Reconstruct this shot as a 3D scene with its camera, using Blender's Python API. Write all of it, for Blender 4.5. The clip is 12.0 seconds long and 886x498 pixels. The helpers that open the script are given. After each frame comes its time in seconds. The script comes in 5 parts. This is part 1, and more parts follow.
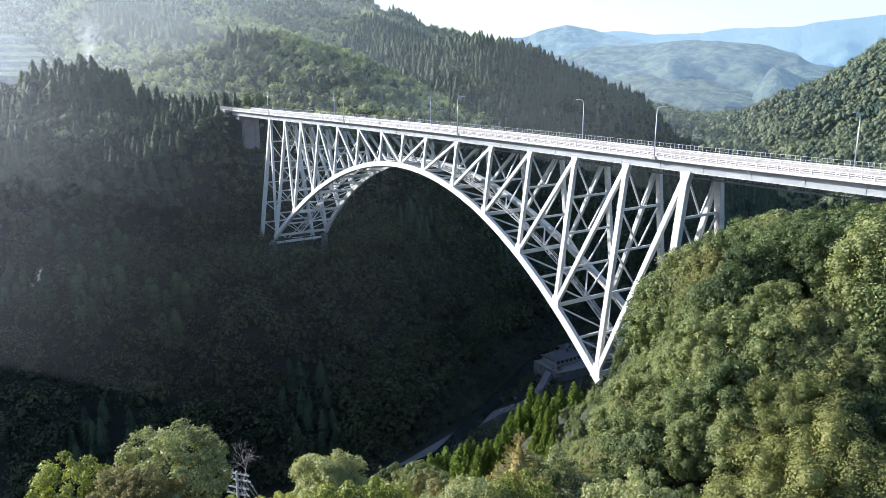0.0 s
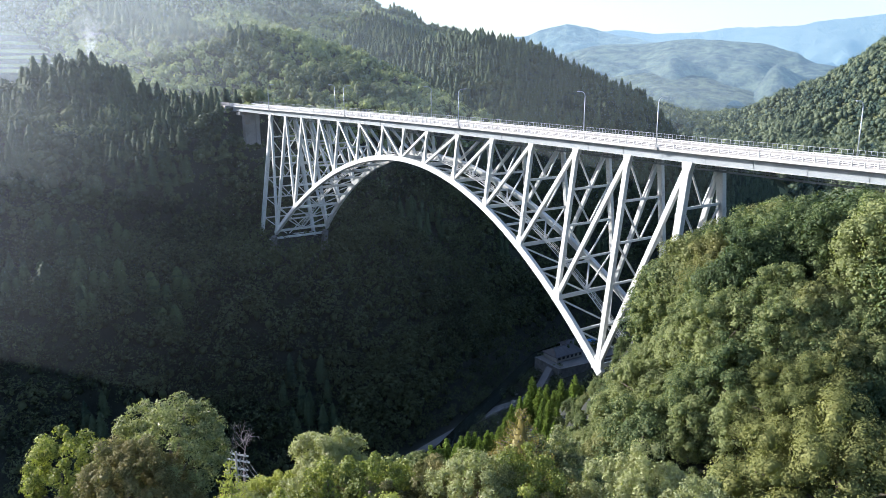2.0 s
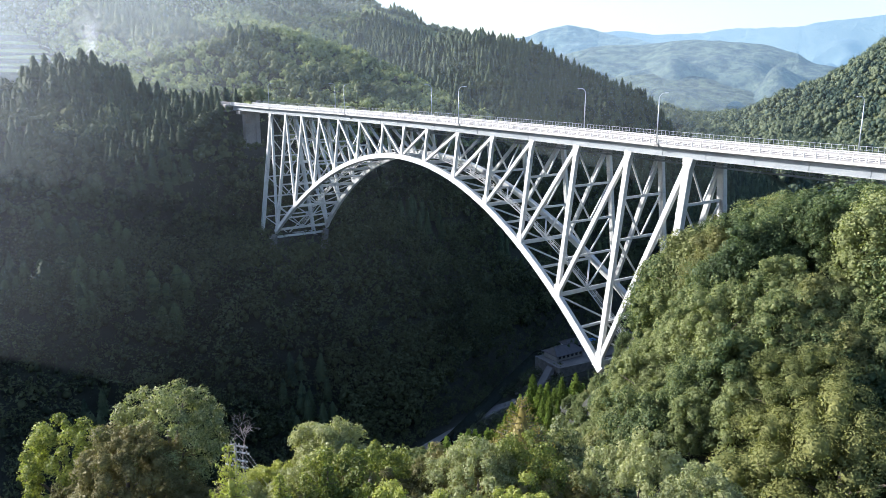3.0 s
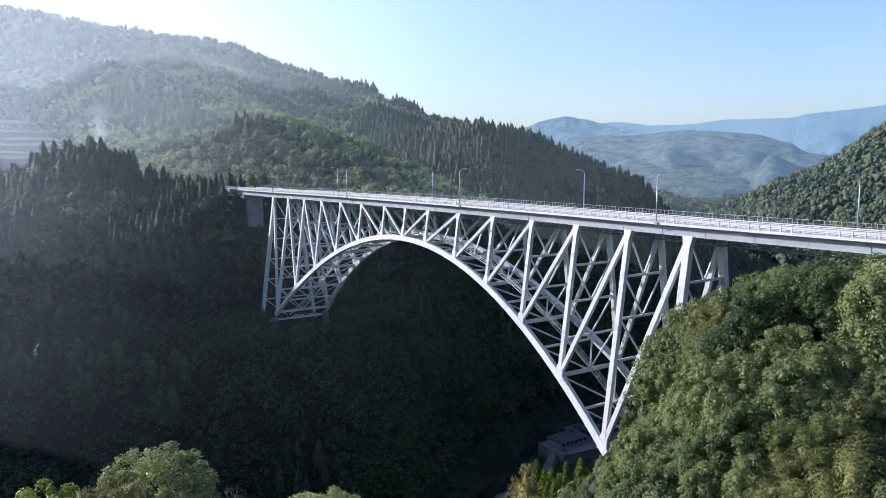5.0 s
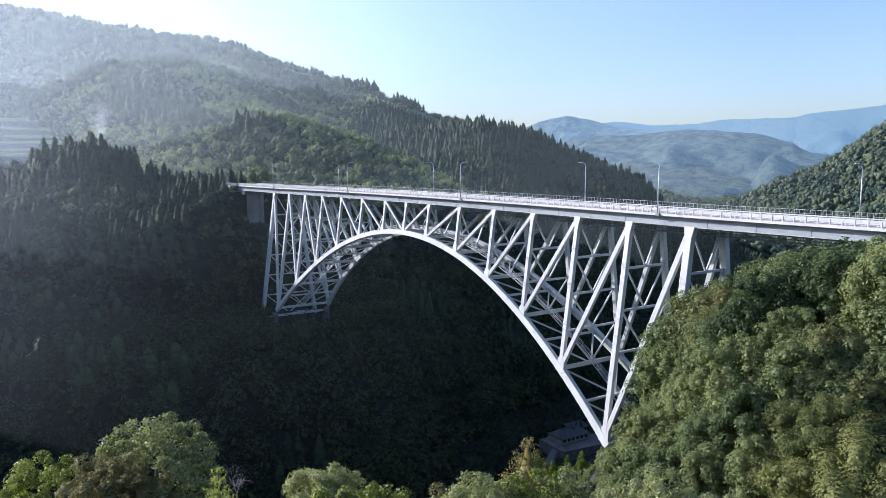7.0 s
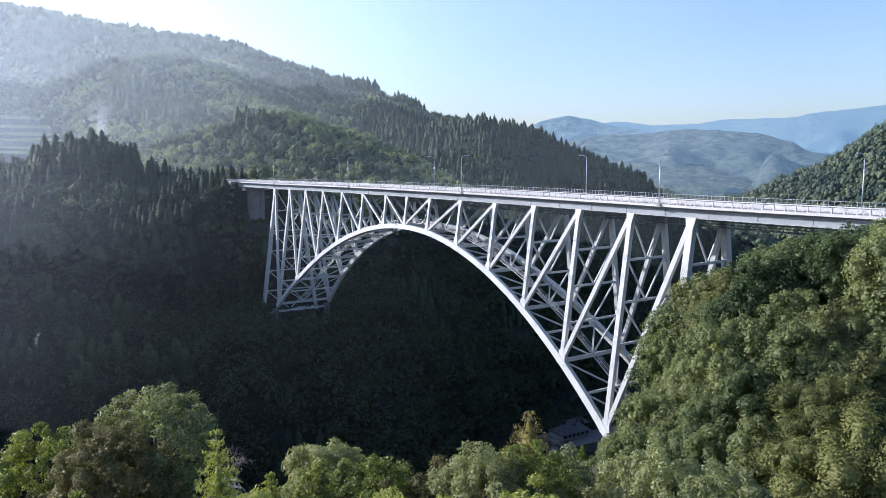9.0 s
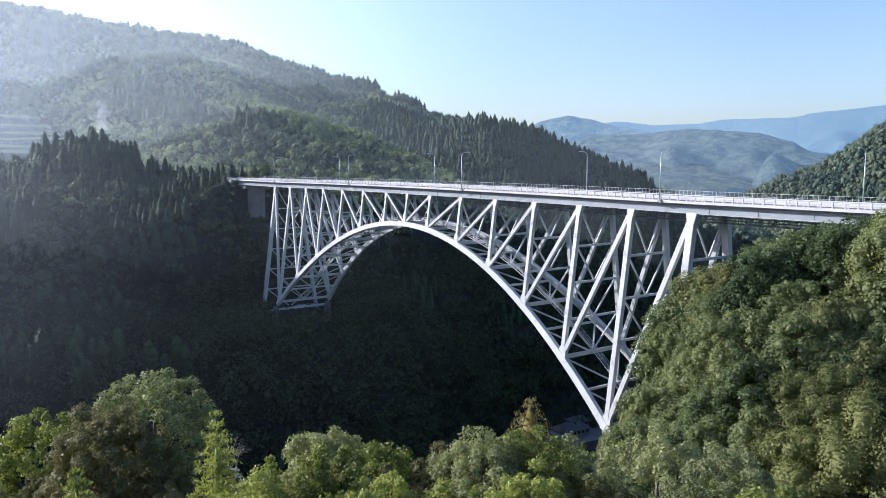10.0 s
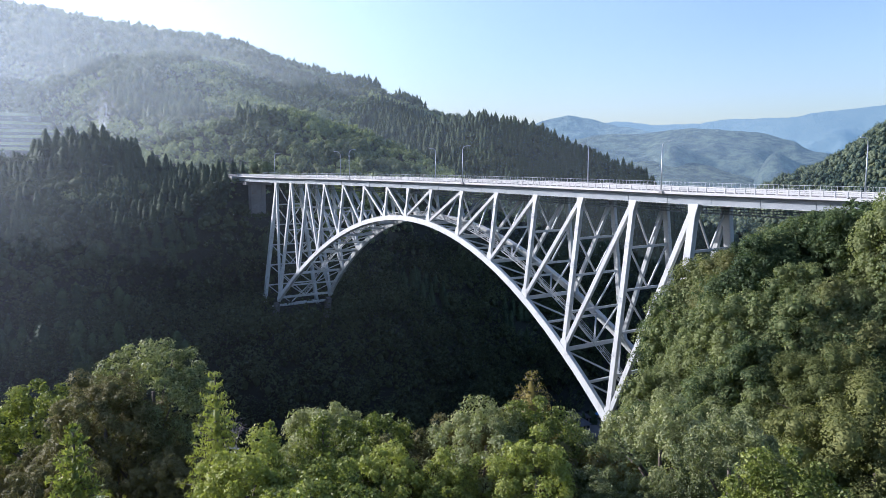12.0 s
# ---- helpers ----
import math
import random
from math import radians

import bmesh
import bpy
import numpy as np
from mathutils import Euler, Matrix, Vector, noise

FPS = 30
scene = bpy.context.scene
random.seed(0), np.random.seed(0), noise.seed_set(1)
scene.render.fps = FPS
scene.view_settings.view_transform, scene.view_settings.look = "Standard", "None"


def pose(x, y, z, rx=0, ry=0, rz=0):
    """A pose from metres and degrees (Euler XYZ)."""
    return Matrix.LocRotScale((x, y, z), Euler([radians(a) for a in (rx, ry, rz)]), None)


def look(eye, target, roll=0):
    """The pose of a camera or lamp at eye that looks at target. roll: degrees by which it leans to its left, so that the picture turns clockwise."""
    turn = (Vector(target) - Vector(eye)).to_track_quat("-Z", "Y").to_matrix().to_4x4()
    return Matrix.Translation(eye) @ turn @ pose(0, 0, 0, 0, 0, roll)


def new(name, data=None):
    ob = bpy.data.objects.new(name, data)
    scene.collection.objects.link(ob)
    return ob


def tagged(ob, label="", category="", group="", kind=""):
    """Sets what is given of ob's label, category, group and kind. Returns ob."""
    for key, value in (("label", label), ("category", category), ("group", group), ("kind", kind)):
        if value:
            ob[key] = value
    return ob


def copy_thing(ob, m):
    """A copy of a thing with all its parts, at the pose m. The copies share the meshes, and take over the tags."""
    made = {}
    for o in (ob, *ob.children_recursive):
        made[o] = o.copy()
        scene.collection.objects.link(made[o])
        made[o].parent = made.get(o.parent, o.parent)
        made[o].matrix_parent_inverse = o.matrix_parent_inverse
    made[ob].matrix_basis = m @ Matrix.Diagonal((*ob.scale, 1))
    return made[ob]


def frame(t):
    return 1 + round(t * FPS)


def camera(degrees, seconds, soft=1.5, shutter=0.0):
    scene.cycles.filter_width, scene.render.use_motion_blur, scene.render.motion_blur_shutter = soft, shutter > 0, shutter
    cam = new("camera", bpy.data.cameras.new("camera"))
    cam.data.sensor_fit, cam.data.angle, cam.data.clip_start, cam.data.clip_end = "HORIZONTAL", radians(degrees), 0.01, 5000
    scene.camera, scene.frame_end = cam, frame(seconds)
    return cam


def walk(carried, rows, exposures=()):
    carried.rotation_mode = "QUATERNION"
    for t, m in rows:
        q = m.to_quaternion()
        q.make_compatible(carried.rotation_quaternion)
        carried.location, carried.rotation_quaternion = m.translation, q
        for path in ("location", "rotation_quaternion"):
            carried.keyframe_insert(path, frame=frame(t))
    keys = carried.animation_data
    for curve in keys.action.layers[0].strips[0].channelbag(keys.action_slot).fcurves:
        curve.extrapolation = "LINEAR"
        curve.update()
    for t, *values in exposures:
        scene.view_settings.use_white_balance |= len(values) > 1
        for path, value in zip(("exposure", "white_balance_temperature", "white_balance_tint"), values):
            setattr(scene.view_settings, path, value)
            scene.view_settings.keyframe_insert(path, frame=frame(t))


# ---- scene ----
cam = camera(61.0, 12.0, soft=0.6)
PATH = [
    (0.0, pose(193.46, -120.64, 18.46, 76.86, -0.03, 55.07)),
    (1.0, pose(193.40, -120.61, 17.54, 76.85, -0.03, 55.10)),
    (2.0, pose(193.34, -120.57, 16.63, 76.84, -0.03, 55.13)),
    (2.9, pose(193.29, -120.54, 15.80, 76.86, -0.03, 55.15)),
    (3.0, pose(193.29, -120.54, 15.71, 76.92, -0.03, 55.15)),
    (3.1, pose(193.28, -120.54, 15.62, 77.74, -0.03, 55.16)),
    (3.2, pose(193.28, -120.53, 15.53, 79.31, -0.03, 55.16)),
    (3.3, pose(193.27, -120.53, 15.44, 80.86, -0.03, 55.17)),
    (3.4, pose(193.27, -120.52, 15.35, 82.09, -0.03, 55.17)),
    (3.5, pose(193.26, -120.52, 15.26, 82.95, -0.03, 55.18)),
    (3.6, pose(193.25, -120.51, 15.17, 83.40, -0.03, 55.18)),
    (3.8, pose(193.24, -120.51, 14.99, 83.52, -0.03, 55.19)),
    (5.5, pose(193.14, -120.45, 13.44, 83.53, -0.03, 55.24)),
    (7.0, pose(193.05, -120.40, 12.08, 83.54, -0.03, 55.29)),
    (9.0, pose(192.94, -120.33, 10.28, 83.56, -0.03, 55.35)),
    (10.5, pose(192.85, -120.28, 8.93, 83.58, -0.03, 55.39)),
    (12.0, pose(192.77, -120.23, 7.59, 83.59, -0.03, 55.44)),
]
walk(cam, PATH, exposures=[(0.0, 1.53, 5650, 14), (3.0, 1.53, 5650, 14), (3.7, 1.09, 5400, 16), (5.5, 0.93, 5300, 19), (12.0, 0.93, 5300, 19)])

# ---- world and sun ----
SUN_AZ, SUN_EL = 123.0, 22.5          # azimuth anticlockwise from +y, elevation
SUN_DIR = Vector((-math.sin(radians(SUN_AZ)) * math.cos(radians(SUN_EL)),
                  math.cos(radians(SUN_AZ)) * math.cos(radians(SUN_EL)), math.sin(radians(SUN_EL))))
world = bpy.data.worlds.new("world")
scene.world = world
world.use_nodes = True
sky = world.node_tree.nodes.new("ShaderNodeTexSky")
sky.sky_type, sky.sun_disc = "NISHITA", False
sky.sun_elevation, sky.sun_rotation = radians(SUN_EL), radians(-SUN_AZ)
sky.altitude, sky.air_density, sky.dust_density, sky.ozone_density = 300, 1.0, 2.3, 1.0
world.node_tree.nodes["Background"].inputs["Strength"].default_value = 0.115
world.node_tree.links.new(sky.outputs[0], world.node_tree.nodes["Background"].inputs["Color"])
sun_data = bpy.data.lights.new("sun", "SUN")
sun_data.energy, sun_data.angle, sun_data.color = 5.0, radians(0.55), (1.0, 0.89, 0.74)
sun = new("sun", sun_data)
sun.matrix_world = look(SUN_DIR * 100, (0, 0, 0))


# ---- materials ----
# blue of the air haze that the far ranges emit
HAZE_GLOW = (0.36, 0.585, 0.75)


def mat(name):
    m = bpy.data.materials.new(name)
    m.use_nodes = True
    nt = m.node_tree
    return m, nt, nt.nodes["Principled BSDF"]


def node(nt, kind, **sets):
    n = nt.nodes.new(kind)
    for key, value in sets.items():
        n.inputs[key.replace("_", " ")].default_value = value
    return n


def ramp(nt, source, stops):
    r = nt.nodes.new("ShaderNodeValToRGB")
    while len(r.color_ramp.elements) < len(stops):
        r.color_ramp.elements.new(0.5)
    for e, (p, c) in zip(r.color_ramp.elements, stops):
        e.position, e.color = p, (*c, 1)
    nt.links.new(source, r.inputs[0])
    return r.outputs[0]


def mixed(nt, fac, a, b, mode="MIX"):
    m = nt.nodes.new("ShaderNodeMix")
    m.data_type, m.blend_type = "RGBA", mode
    for sock, v in ((m.inputs[0], fac), (m.inputs[6], a), (m.inputs[7], b)):
        if isinstance(v, (int, float)):
            sock.default_value = v
        elif isinstance(v, tuple):
            sock.default_value = (*v, 1)
        else:
            nt.links.new(v, sock)
    return m.outputs[2]


def noise_at(nt, scale, detail=4.0, coords="Object"):
    tc = nt.nodes.new("ShaderNodeTexCoord")
    n = node(nt, "ShaderNodeTexNoise", Scale=scale, Detail=detail)
    nt.links.new(tc.outputs[coords], n.inputs["Vector"])
    return n.outputs["Fac"]


def bumped(nt, bsdf, fac, strength, distance):
    b = node(nt, "ShaderNodeBump", Strength=strength, Distance=distance)
    nt.links.new(fac, b.inputs["Height"])
    nt.links.new(b.outputs[0], bsdf.inputs["Normal"])


def surface(name, dark, light, rough, scale, fine, bump=0.2, depth=0.02, metal=0.0, stain=None):
    """A plain surface with blotches at one scale and grain at another."""
    m, nt, b = mat(name)
    big, small = noise_at(nt, scale), noise_at(nt, fine, 6.0)
    col = ramp(nt, big, [(0.3, dark), (0.7, light)])
    grain = ramp(nt, small, [(0.25, (0.78, 0.78, 0.78)), (0.75, (1.0, 1.0, 1.0))])
    col = mixed(nt, 1.0, col, grain, "MULTIPLY")
    if stain:
        streak = ramp(nt, noise_at(nt, scale * 2.7, 8.0), [(0.58, (0, 0, 0)), (0.72, (0.6, 0.6, 0.6))])
        col = mixed(nt, streak, col, stain)
    nt.links.new(col, b.inputs["Base Color"])
    b.inputs["Roughness"].default_value, b.inputs["Metallic"].default_value = rough, metal
    bumped(nt, b, small, bump, depth)
    return m


def foliage(name, shade, mid, bright, through_leaf=0.3, patch=0.08, rough=0.5, tip=None, gloss=0.35, cell=0.0, stops=(0.35, 0.7, 0.917)):
    """Leaves: colours that differ from leaf to leaf, from tree to tree and in drifts over the slope."""
    m, nt, b = mat(name)
    geo, info = nt.nodes.new("ShaderNodeNewGeometry"), nt.nodes.new("ShaderNodeObjectInfo")
    drift = node(nt, "ShaderNodeTexNoise", Scale=patch, Detail=3.0)
    nt.links.new(geo.outputs["Position"], drift.inputs["Vector"])
    add = nt.nodes.new("ShaderNodeMath")
    add.operation = "MULTIPLY_ADD"
    add.inputs[1].default_value = 0.35
    nt.links.new(geo.outputs["Random Per Island"], add.inputs[0])
    part_tree = nt.nodes.new("ShaderNodeMath")
    part_tree.operation = "MULTIPLY_ADD"
    part_tree.inputs[1].default_value = 0.45
    if cell:                                   # a joined stand: crowns of about this size differ
        spots = node(nt, "ShaderNodeTexVoronoi", Scale=1.0 / cell)
        nt.links.new(geo.outputs["Position"], spots.inputs["Vector"])
        apart = nt.nodes.new("ShaderNodeSeparateColor")
        nt.links.new(spots.outputs["Color"], apart.inputs[0])
        nt.links.new(apart.outputs[0], part_tree.inputs[0])
    else:
        nt.links.new(info.outputs["Random"], part_tree.inputs[0])
    nt.links.new(drift.outputs["Fac"], part_tree.inputs[2])
    nt.links.new(part_tree.outputs[0], add.inputs[2])
    col = ramp(nt, add.outputs[0], [(stops[0], shade), (stops[1], mid), (stops[2], bright)])
    if tip:
        rust = ramp(nt, info.outputs["Random"], [(0.82, (0, 0, 0)), (0.99, (0.6, 0.6, 0.6))])
        col = mixed(nt, rust, col, tip)
    nt.links.new(col, b.inputs["Base Color"])
    b.inputs["Roughness"].default_value = rough
    b.inputs["Specular IOR Level"].default_value = gloss
    glow = nt.nodes.new("ShaderNodeBsdfTranslucent")
    nt.links.new(mixed(nt, 1.0, col, (1.08, 1.15, 0.5), "MULTIPLY"), glow.inputs["Color"])
    mix = nt.nodes.new("ShaderNodeMixShader")
    mix.inputs[0].default_value = through_leaf
    nt.links.new(b.outputs[0], mix.inputs[1])
    nt.links.new(glow.outputs[0], mix.inputs[2])
    nt.links.new(mix.outputs[0], nt.nodes["Material Output"].inputs["Surface"])
    return m


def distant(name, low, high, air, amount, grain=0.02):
    """Woods kilometres away: a plain backdrop, air haze painted in as blue emission."""
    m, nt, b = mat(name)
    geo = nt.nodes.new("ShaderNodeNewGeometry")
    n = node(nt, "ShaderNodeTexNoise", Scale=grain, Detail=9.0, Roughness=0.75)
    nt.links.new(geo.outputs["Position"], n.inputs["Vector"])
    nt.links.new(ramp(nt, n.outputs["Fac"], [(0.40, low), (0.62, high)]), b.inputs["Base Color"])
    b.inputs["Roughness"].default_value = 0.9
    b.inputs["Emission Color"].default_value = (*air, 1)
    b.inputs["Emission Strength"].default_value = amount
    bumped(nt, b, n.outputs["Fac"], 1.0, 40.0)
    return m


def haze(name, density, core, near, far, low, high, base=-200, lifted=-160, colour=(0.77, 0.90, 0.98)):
    """Imitates haze and sun glare: mostly clear, thickest round its core, drifting in veils."""
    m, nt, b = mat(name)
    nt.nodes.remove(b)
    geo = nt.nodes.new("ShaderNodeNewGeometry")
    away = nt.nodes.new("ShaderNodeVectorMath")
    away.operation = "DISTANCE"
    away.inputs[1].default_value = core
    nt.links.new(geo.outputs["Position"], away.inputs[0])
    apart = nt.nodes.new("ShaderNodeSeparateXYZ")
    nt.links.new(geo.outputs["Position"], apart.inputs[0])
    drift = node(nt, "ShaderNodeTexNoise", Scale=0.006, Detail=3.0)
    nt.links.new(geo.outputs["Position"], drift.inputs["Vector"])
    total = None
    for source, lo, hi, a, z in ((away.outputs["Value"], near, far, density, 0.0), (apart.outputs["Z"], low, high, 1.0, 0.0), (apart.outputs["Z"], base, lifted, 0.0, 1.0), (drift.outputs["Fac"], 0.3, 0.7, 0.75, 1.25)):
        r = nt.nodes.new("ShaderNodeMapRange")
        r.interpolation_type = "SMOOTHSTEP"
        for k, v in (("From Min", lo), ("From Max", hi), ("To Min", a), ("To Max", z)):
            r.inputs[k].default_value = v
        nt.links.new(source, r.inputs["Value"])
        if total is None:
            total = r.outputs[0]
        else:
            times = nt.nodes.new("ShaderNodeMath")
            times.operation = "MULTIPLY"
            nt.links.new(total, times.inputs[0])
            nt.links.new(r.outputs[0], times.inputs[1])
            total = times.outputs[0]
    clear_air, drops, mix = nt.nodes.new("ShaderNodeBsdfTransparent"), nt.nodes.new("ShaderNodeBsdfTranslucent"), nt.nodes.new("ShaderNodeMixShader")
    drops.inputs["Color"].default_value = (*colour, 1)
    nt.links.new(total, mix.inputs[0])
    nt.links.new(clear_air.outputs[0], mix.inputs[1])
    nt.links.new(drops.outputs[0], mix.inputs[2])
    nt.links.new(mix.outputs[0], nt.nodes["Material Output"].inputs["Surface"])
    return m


STEEL = surface("white_steel_paint", (0.415, 0.428, 0.408), (0.505, 0.515, 0.49), 0.5, 0.25, 6.0, 0.08, 0.01, stain=(0.27, 0.26, 0.245))
# the white steel paint again, with deck shade put into a grey-blue
GIRDER = surface("shaded_steel_paint", (0.235, 0.265, 0.28), (0.30, 0.33, 0.345), 0.5, 0.2, 5.0, 0.08, 0.01)
RAIL = surface("pale_rail_paint", (0.47, 0.475, 0.455), (0.56, 0.56, 0.54), 0.5, 0.3, 7.0, 0.05, 0.01)
ALU = surface("galvanised_pole", (0.42, 0.45, 0.47), (0.55, 0.57, 0.58), 0.45, 0.5, 9.0, 0.05, 0.01, 0.5)
CONCRETE = surface("concrete", (0.30, 0.28, 0.25), (0.44, 0.42, 0.39), 0.85, 0.12, 2.5, 0.3, 0.03, stain=(0.18, 0.16, 0.14))
# stained concrete with the shade on the pier put into its colour
PIER_CONCRETE = surface("shaded_stained_pier_concrete", (0.17, 0.15, 0.135), (0.27, 0.245, 0.225), 0.9, 0.15, 2.0, 0.3, 0.03, stain=(0.24, 0.12, 0.06))
SLAB = surface("pale_concrete", (0.25, 0.245, 0.23), (0.34, 0.33, 0.31), 0.8, 0.2, 3.0, 0.2, 0.02)
ASPHALT = surface("weathered_asphalt", (0.095, 0.092, 0.09), (0.14, 0.136, 0.13), 0.9, 0.15, 8.0, 0.3, 0.01)
DARK_STEEL = surface("dark_walkway_steel", (0.16, 0.18, 0.19), (0.26, 0.28, 0.29), 0.6, 0.4, 6.0, 0.1, 0.01)
# near-black: leaf litter with the shade under trees put into its colour
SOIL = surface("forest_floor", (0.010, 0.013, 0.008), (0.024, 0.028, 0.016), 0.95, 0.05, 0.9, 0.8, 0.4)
BARK = surface("bark", (0.07, 0.055, 0.04), (0.15, 0.125, 0.10), 0.9, 1.2, 9.0, 0.7, 0.04)
PALE_BARK = surface("dead_grey_bark", (0.15, 0.13, 0.13), (0.28, 0.25, 0.25), 0.9, 1.2, 9.0, 0.5, 0.02)
ROCK = surface("river_rock", (0.10, 0.10, 0.095), (0.19, 0.185, 0.17), 0.9, 0.6, 4.0, 0.5, 0.05)
ROOF = surface("dark_roof_tiles", (0.03, 0.03, 0.033), (0.055, 0.055, 0.06), 0.6, 0.8, 5.0, 0.5, 0.05)
PLASTER = surface("pale_plaster", (0.24, 0.23, 0.21), (0.34, 0.325, 0.30), 0.85, 0.5, 5.0, 0.2, 0.02)
TARP = surface("blue_tarpaulin", (0.03, 0.16, 0.45), (0.05, 0.25, 0.60), 0.5, 0.8, 4.0, 0.3, 0.05)
GRASS = surface("terrace_grass", (0.20, 0.23, 0.09), (0.34, 0.36, 0.16), 0.9, 0.04, 0.8, 0.5, 0.2)
WATER = surface("river_water", (0.015, 0.02, 0.017), (0.022, 0.028, 0.024), 0.08, 0.1, 0.8, 0.2, 0.05)
GLASS = surface("dark_window_glass", (0.03, 0.035, 0.04), (0.05, 0.055, 0.06), 0.1, 0.5, 3.0, 0.0, 0.0)
LAMP_GLASS = surface("lamp_lens", (0.55, 0.56, 0.56), (0.65, 0.66, 0.66), 0.2, 0.5, 3.0, 0.0, 0.0)
OAK = foliage("evergreen_oak_leaves", (0.033, 0.053, 0.024), (0.078, 0.112, 0.045), (0.180, 0.205, 0.084), 0.30, 0.06, 0.6, gloss=0.18, tip=(0.13, 0.115, 0.038), stops=(0.48, 0.82, 1.0))
PALE_LEAF = foliage("pale_broad_leaves", (0.060, 0.078, 0.034), (0.136, 0.158, 0.070), (0.275, 0.292, 0.136), 0.32, 0.15, 0.5, gloss=0.25)
FRESH = foliage("fresh_green_leaves", (0.062, 0.084, 0.019), (0.146, 0.174, 0.040), (0.285, 0.31, 0.074), 0.34, 0.15, 0.5, gloss=0.22)
OLIVE = foliage("olive_brown_leaves", (0.045, 0.046, 0.017), (0.092, 0.088, 0.033), (0.185, 0.165, 0.070), 0.2, 0.2, 0.5, gloss=0.08)
CEDAR = foliage("cedar_needles", (0.018, 0.030, 0.020), (0.032, 0.049, 0.029), (0.058, 0.078, 0.040), 0.10, 0.03, 0.75, gloss=0.1, cell=7.0)
YELLOW_OAK = foliage("yellowish_oak_leaves", (0.036, 0.050, 0.018), (0.085, 0.102, 0.034), (0.17, 0.18, 0.062), 0.28, 0.1, 0.6, gloss=0.12)
GOLD_CEDAR = foliage("golden_cedar_needles", (0.070, 0.060, 0.014), (0.125, 0.105, 0.024), (0.20, 0.165, 0.042), 0.25, 0.3, 0.6)
BAMBOO = foliage("bamboo_leaves", (0.070, 0.094, 0.048), (0.150, 0.180, 0.095), (0.32, 0.35, 0.20), 0.45, 0.03, 0.9, gloss=0.0, cell=4.5)
YOUNG_CEDAR = foliage("young_cedar_needles", (0.05, 0.085, 0.016), (0.095, 0.145, 0.028), (0.165, 0.225, 0.05), 0.3, 0.2, 0.7, gloss=0.1)
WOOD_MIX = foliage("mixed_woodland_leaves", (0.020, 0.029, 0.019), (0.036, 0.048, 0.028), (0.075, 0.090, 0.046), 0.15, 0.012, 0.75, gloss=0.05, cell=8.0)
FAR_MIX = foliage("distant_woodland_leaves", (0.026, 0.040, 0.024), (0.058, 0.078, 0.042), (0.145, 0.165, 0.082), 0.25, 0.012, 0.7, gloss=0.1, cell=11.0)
# bluish haze before the far hill is put into this leaf colour
HILL_MIX = foliage("haze_tinted_hill_leaves", (0.023, 0.041, 0.033), (0.050, 0.076, 0.056), (0.120, 0.145, 0.088), 0.22, 0.010, 0.7, gloss=0.05, cell=14.0)
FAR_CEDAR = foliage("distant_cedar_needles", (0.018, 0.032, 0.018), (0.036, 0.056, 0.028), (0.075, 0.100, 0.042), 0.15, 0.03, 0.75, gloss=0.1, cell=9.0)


# ---- building helpers ----
def mesh_np(name, verts, faces, material, smooth=False):
    """A mesh from arrays of vertices and of triangles or quads."""
    verts, faces = np.asarray(verts, np.float32), np.asarray(faces, np.int32)
    me = bpy.data.meshes.new(name)
    n, k = faces.shape
    me.vertices.add(len(verts))
    me.vertices.foreach_set("co", verts.ravel())
    me.loops.add(n * k)
    me.loops.foreach_set("vertex_index", faces.ravel())
    me.polygons.add(n)
    me.polygons.foreach_set("loop_start", np.arange(0, n * k, k, dtype=np.int32))
    if smooth:
        me.polygons.foreach_set("use_smooth", np.ones(n, dtype=bool))
    me.update(calc_edges=True)
    me.materials.append(material)
    return me


def child(name, me, parent, label=""):
    ob = new(name, me)
    ob.parent = parent
    return tagged(ob, label) if label else ob


def part(name, bm, material, parent, label=""):
    me = bpy.data.meshes.new(name)
    bm.normal_update()
    bm.to_mesh(me)
    bm.free()
    me.materials.append(material)
    return child(name, me, parent, label)


def thing(name, label, category, at=(0, 0, 0), group="", kind=""):
    ob = new(name)
    ob.location = at
    return tagged(ob, label, category, group, kind)


def box(bm, lo, hi, bevel=0.0):
    m = Matrix.Translation([(a + b) / 2 for a, b in zip(lo, hi)]) @ Matrix.Diagonal([abs(b - a) for a, b in zip(lo, hi)] + [1])
    made = bmesh.ops.create_cube(bm, size=1.0, matrix=m)["verts"]
    if bevel:
        edges = list({e for v in made for e in v.link_edges})
        bmesh.ops.bevel(bm, geom=edges, offset=bevel, segments=1, affect="EDGES")
    return bm


def beam(bm, p, q, wide, deep, side=(0, 1, 0), wide2=None, deep2=None):
    """A box member from p to q. wide runs along side, deep across it; both may taper."""
    p, q = Vector(p), Vector(q)
    ax = (q - p).normalized()
    s = Vector(side)
    s = (s - ax * s.dot(ax)).normalized()
    u = ax.cross(s)
    rings = []
    for c, w, d in ((p, wide, deep), (q, wide2 or wide, deep2 or deep)):
        ch = 0.06 * min(w, d)
        pts = [(w / 2 - ch, d / 2), (w / 2, d / 2 - ch), (w / 2, -d / 2 + ch), (w / 2 - ch, -d / 2),
               (-w / 2 + ch, -d / 2), (-w / 2, -d / 2 + ch), (-w / 2, d / 2 - ch), (-w / 2 + ch, d / 2)]
        rings.append([bm.verts.new(c + s * a + u * b) for a, b in pts])
    a, b = rings
    for i in range(8):
        bm.faces.new((a[i], a[(i + 1) % 8], b[(i + 1) % 8], b[i]))
    bm.faces.new(a[::-1])
    bm.faces.new(b)
    return bm


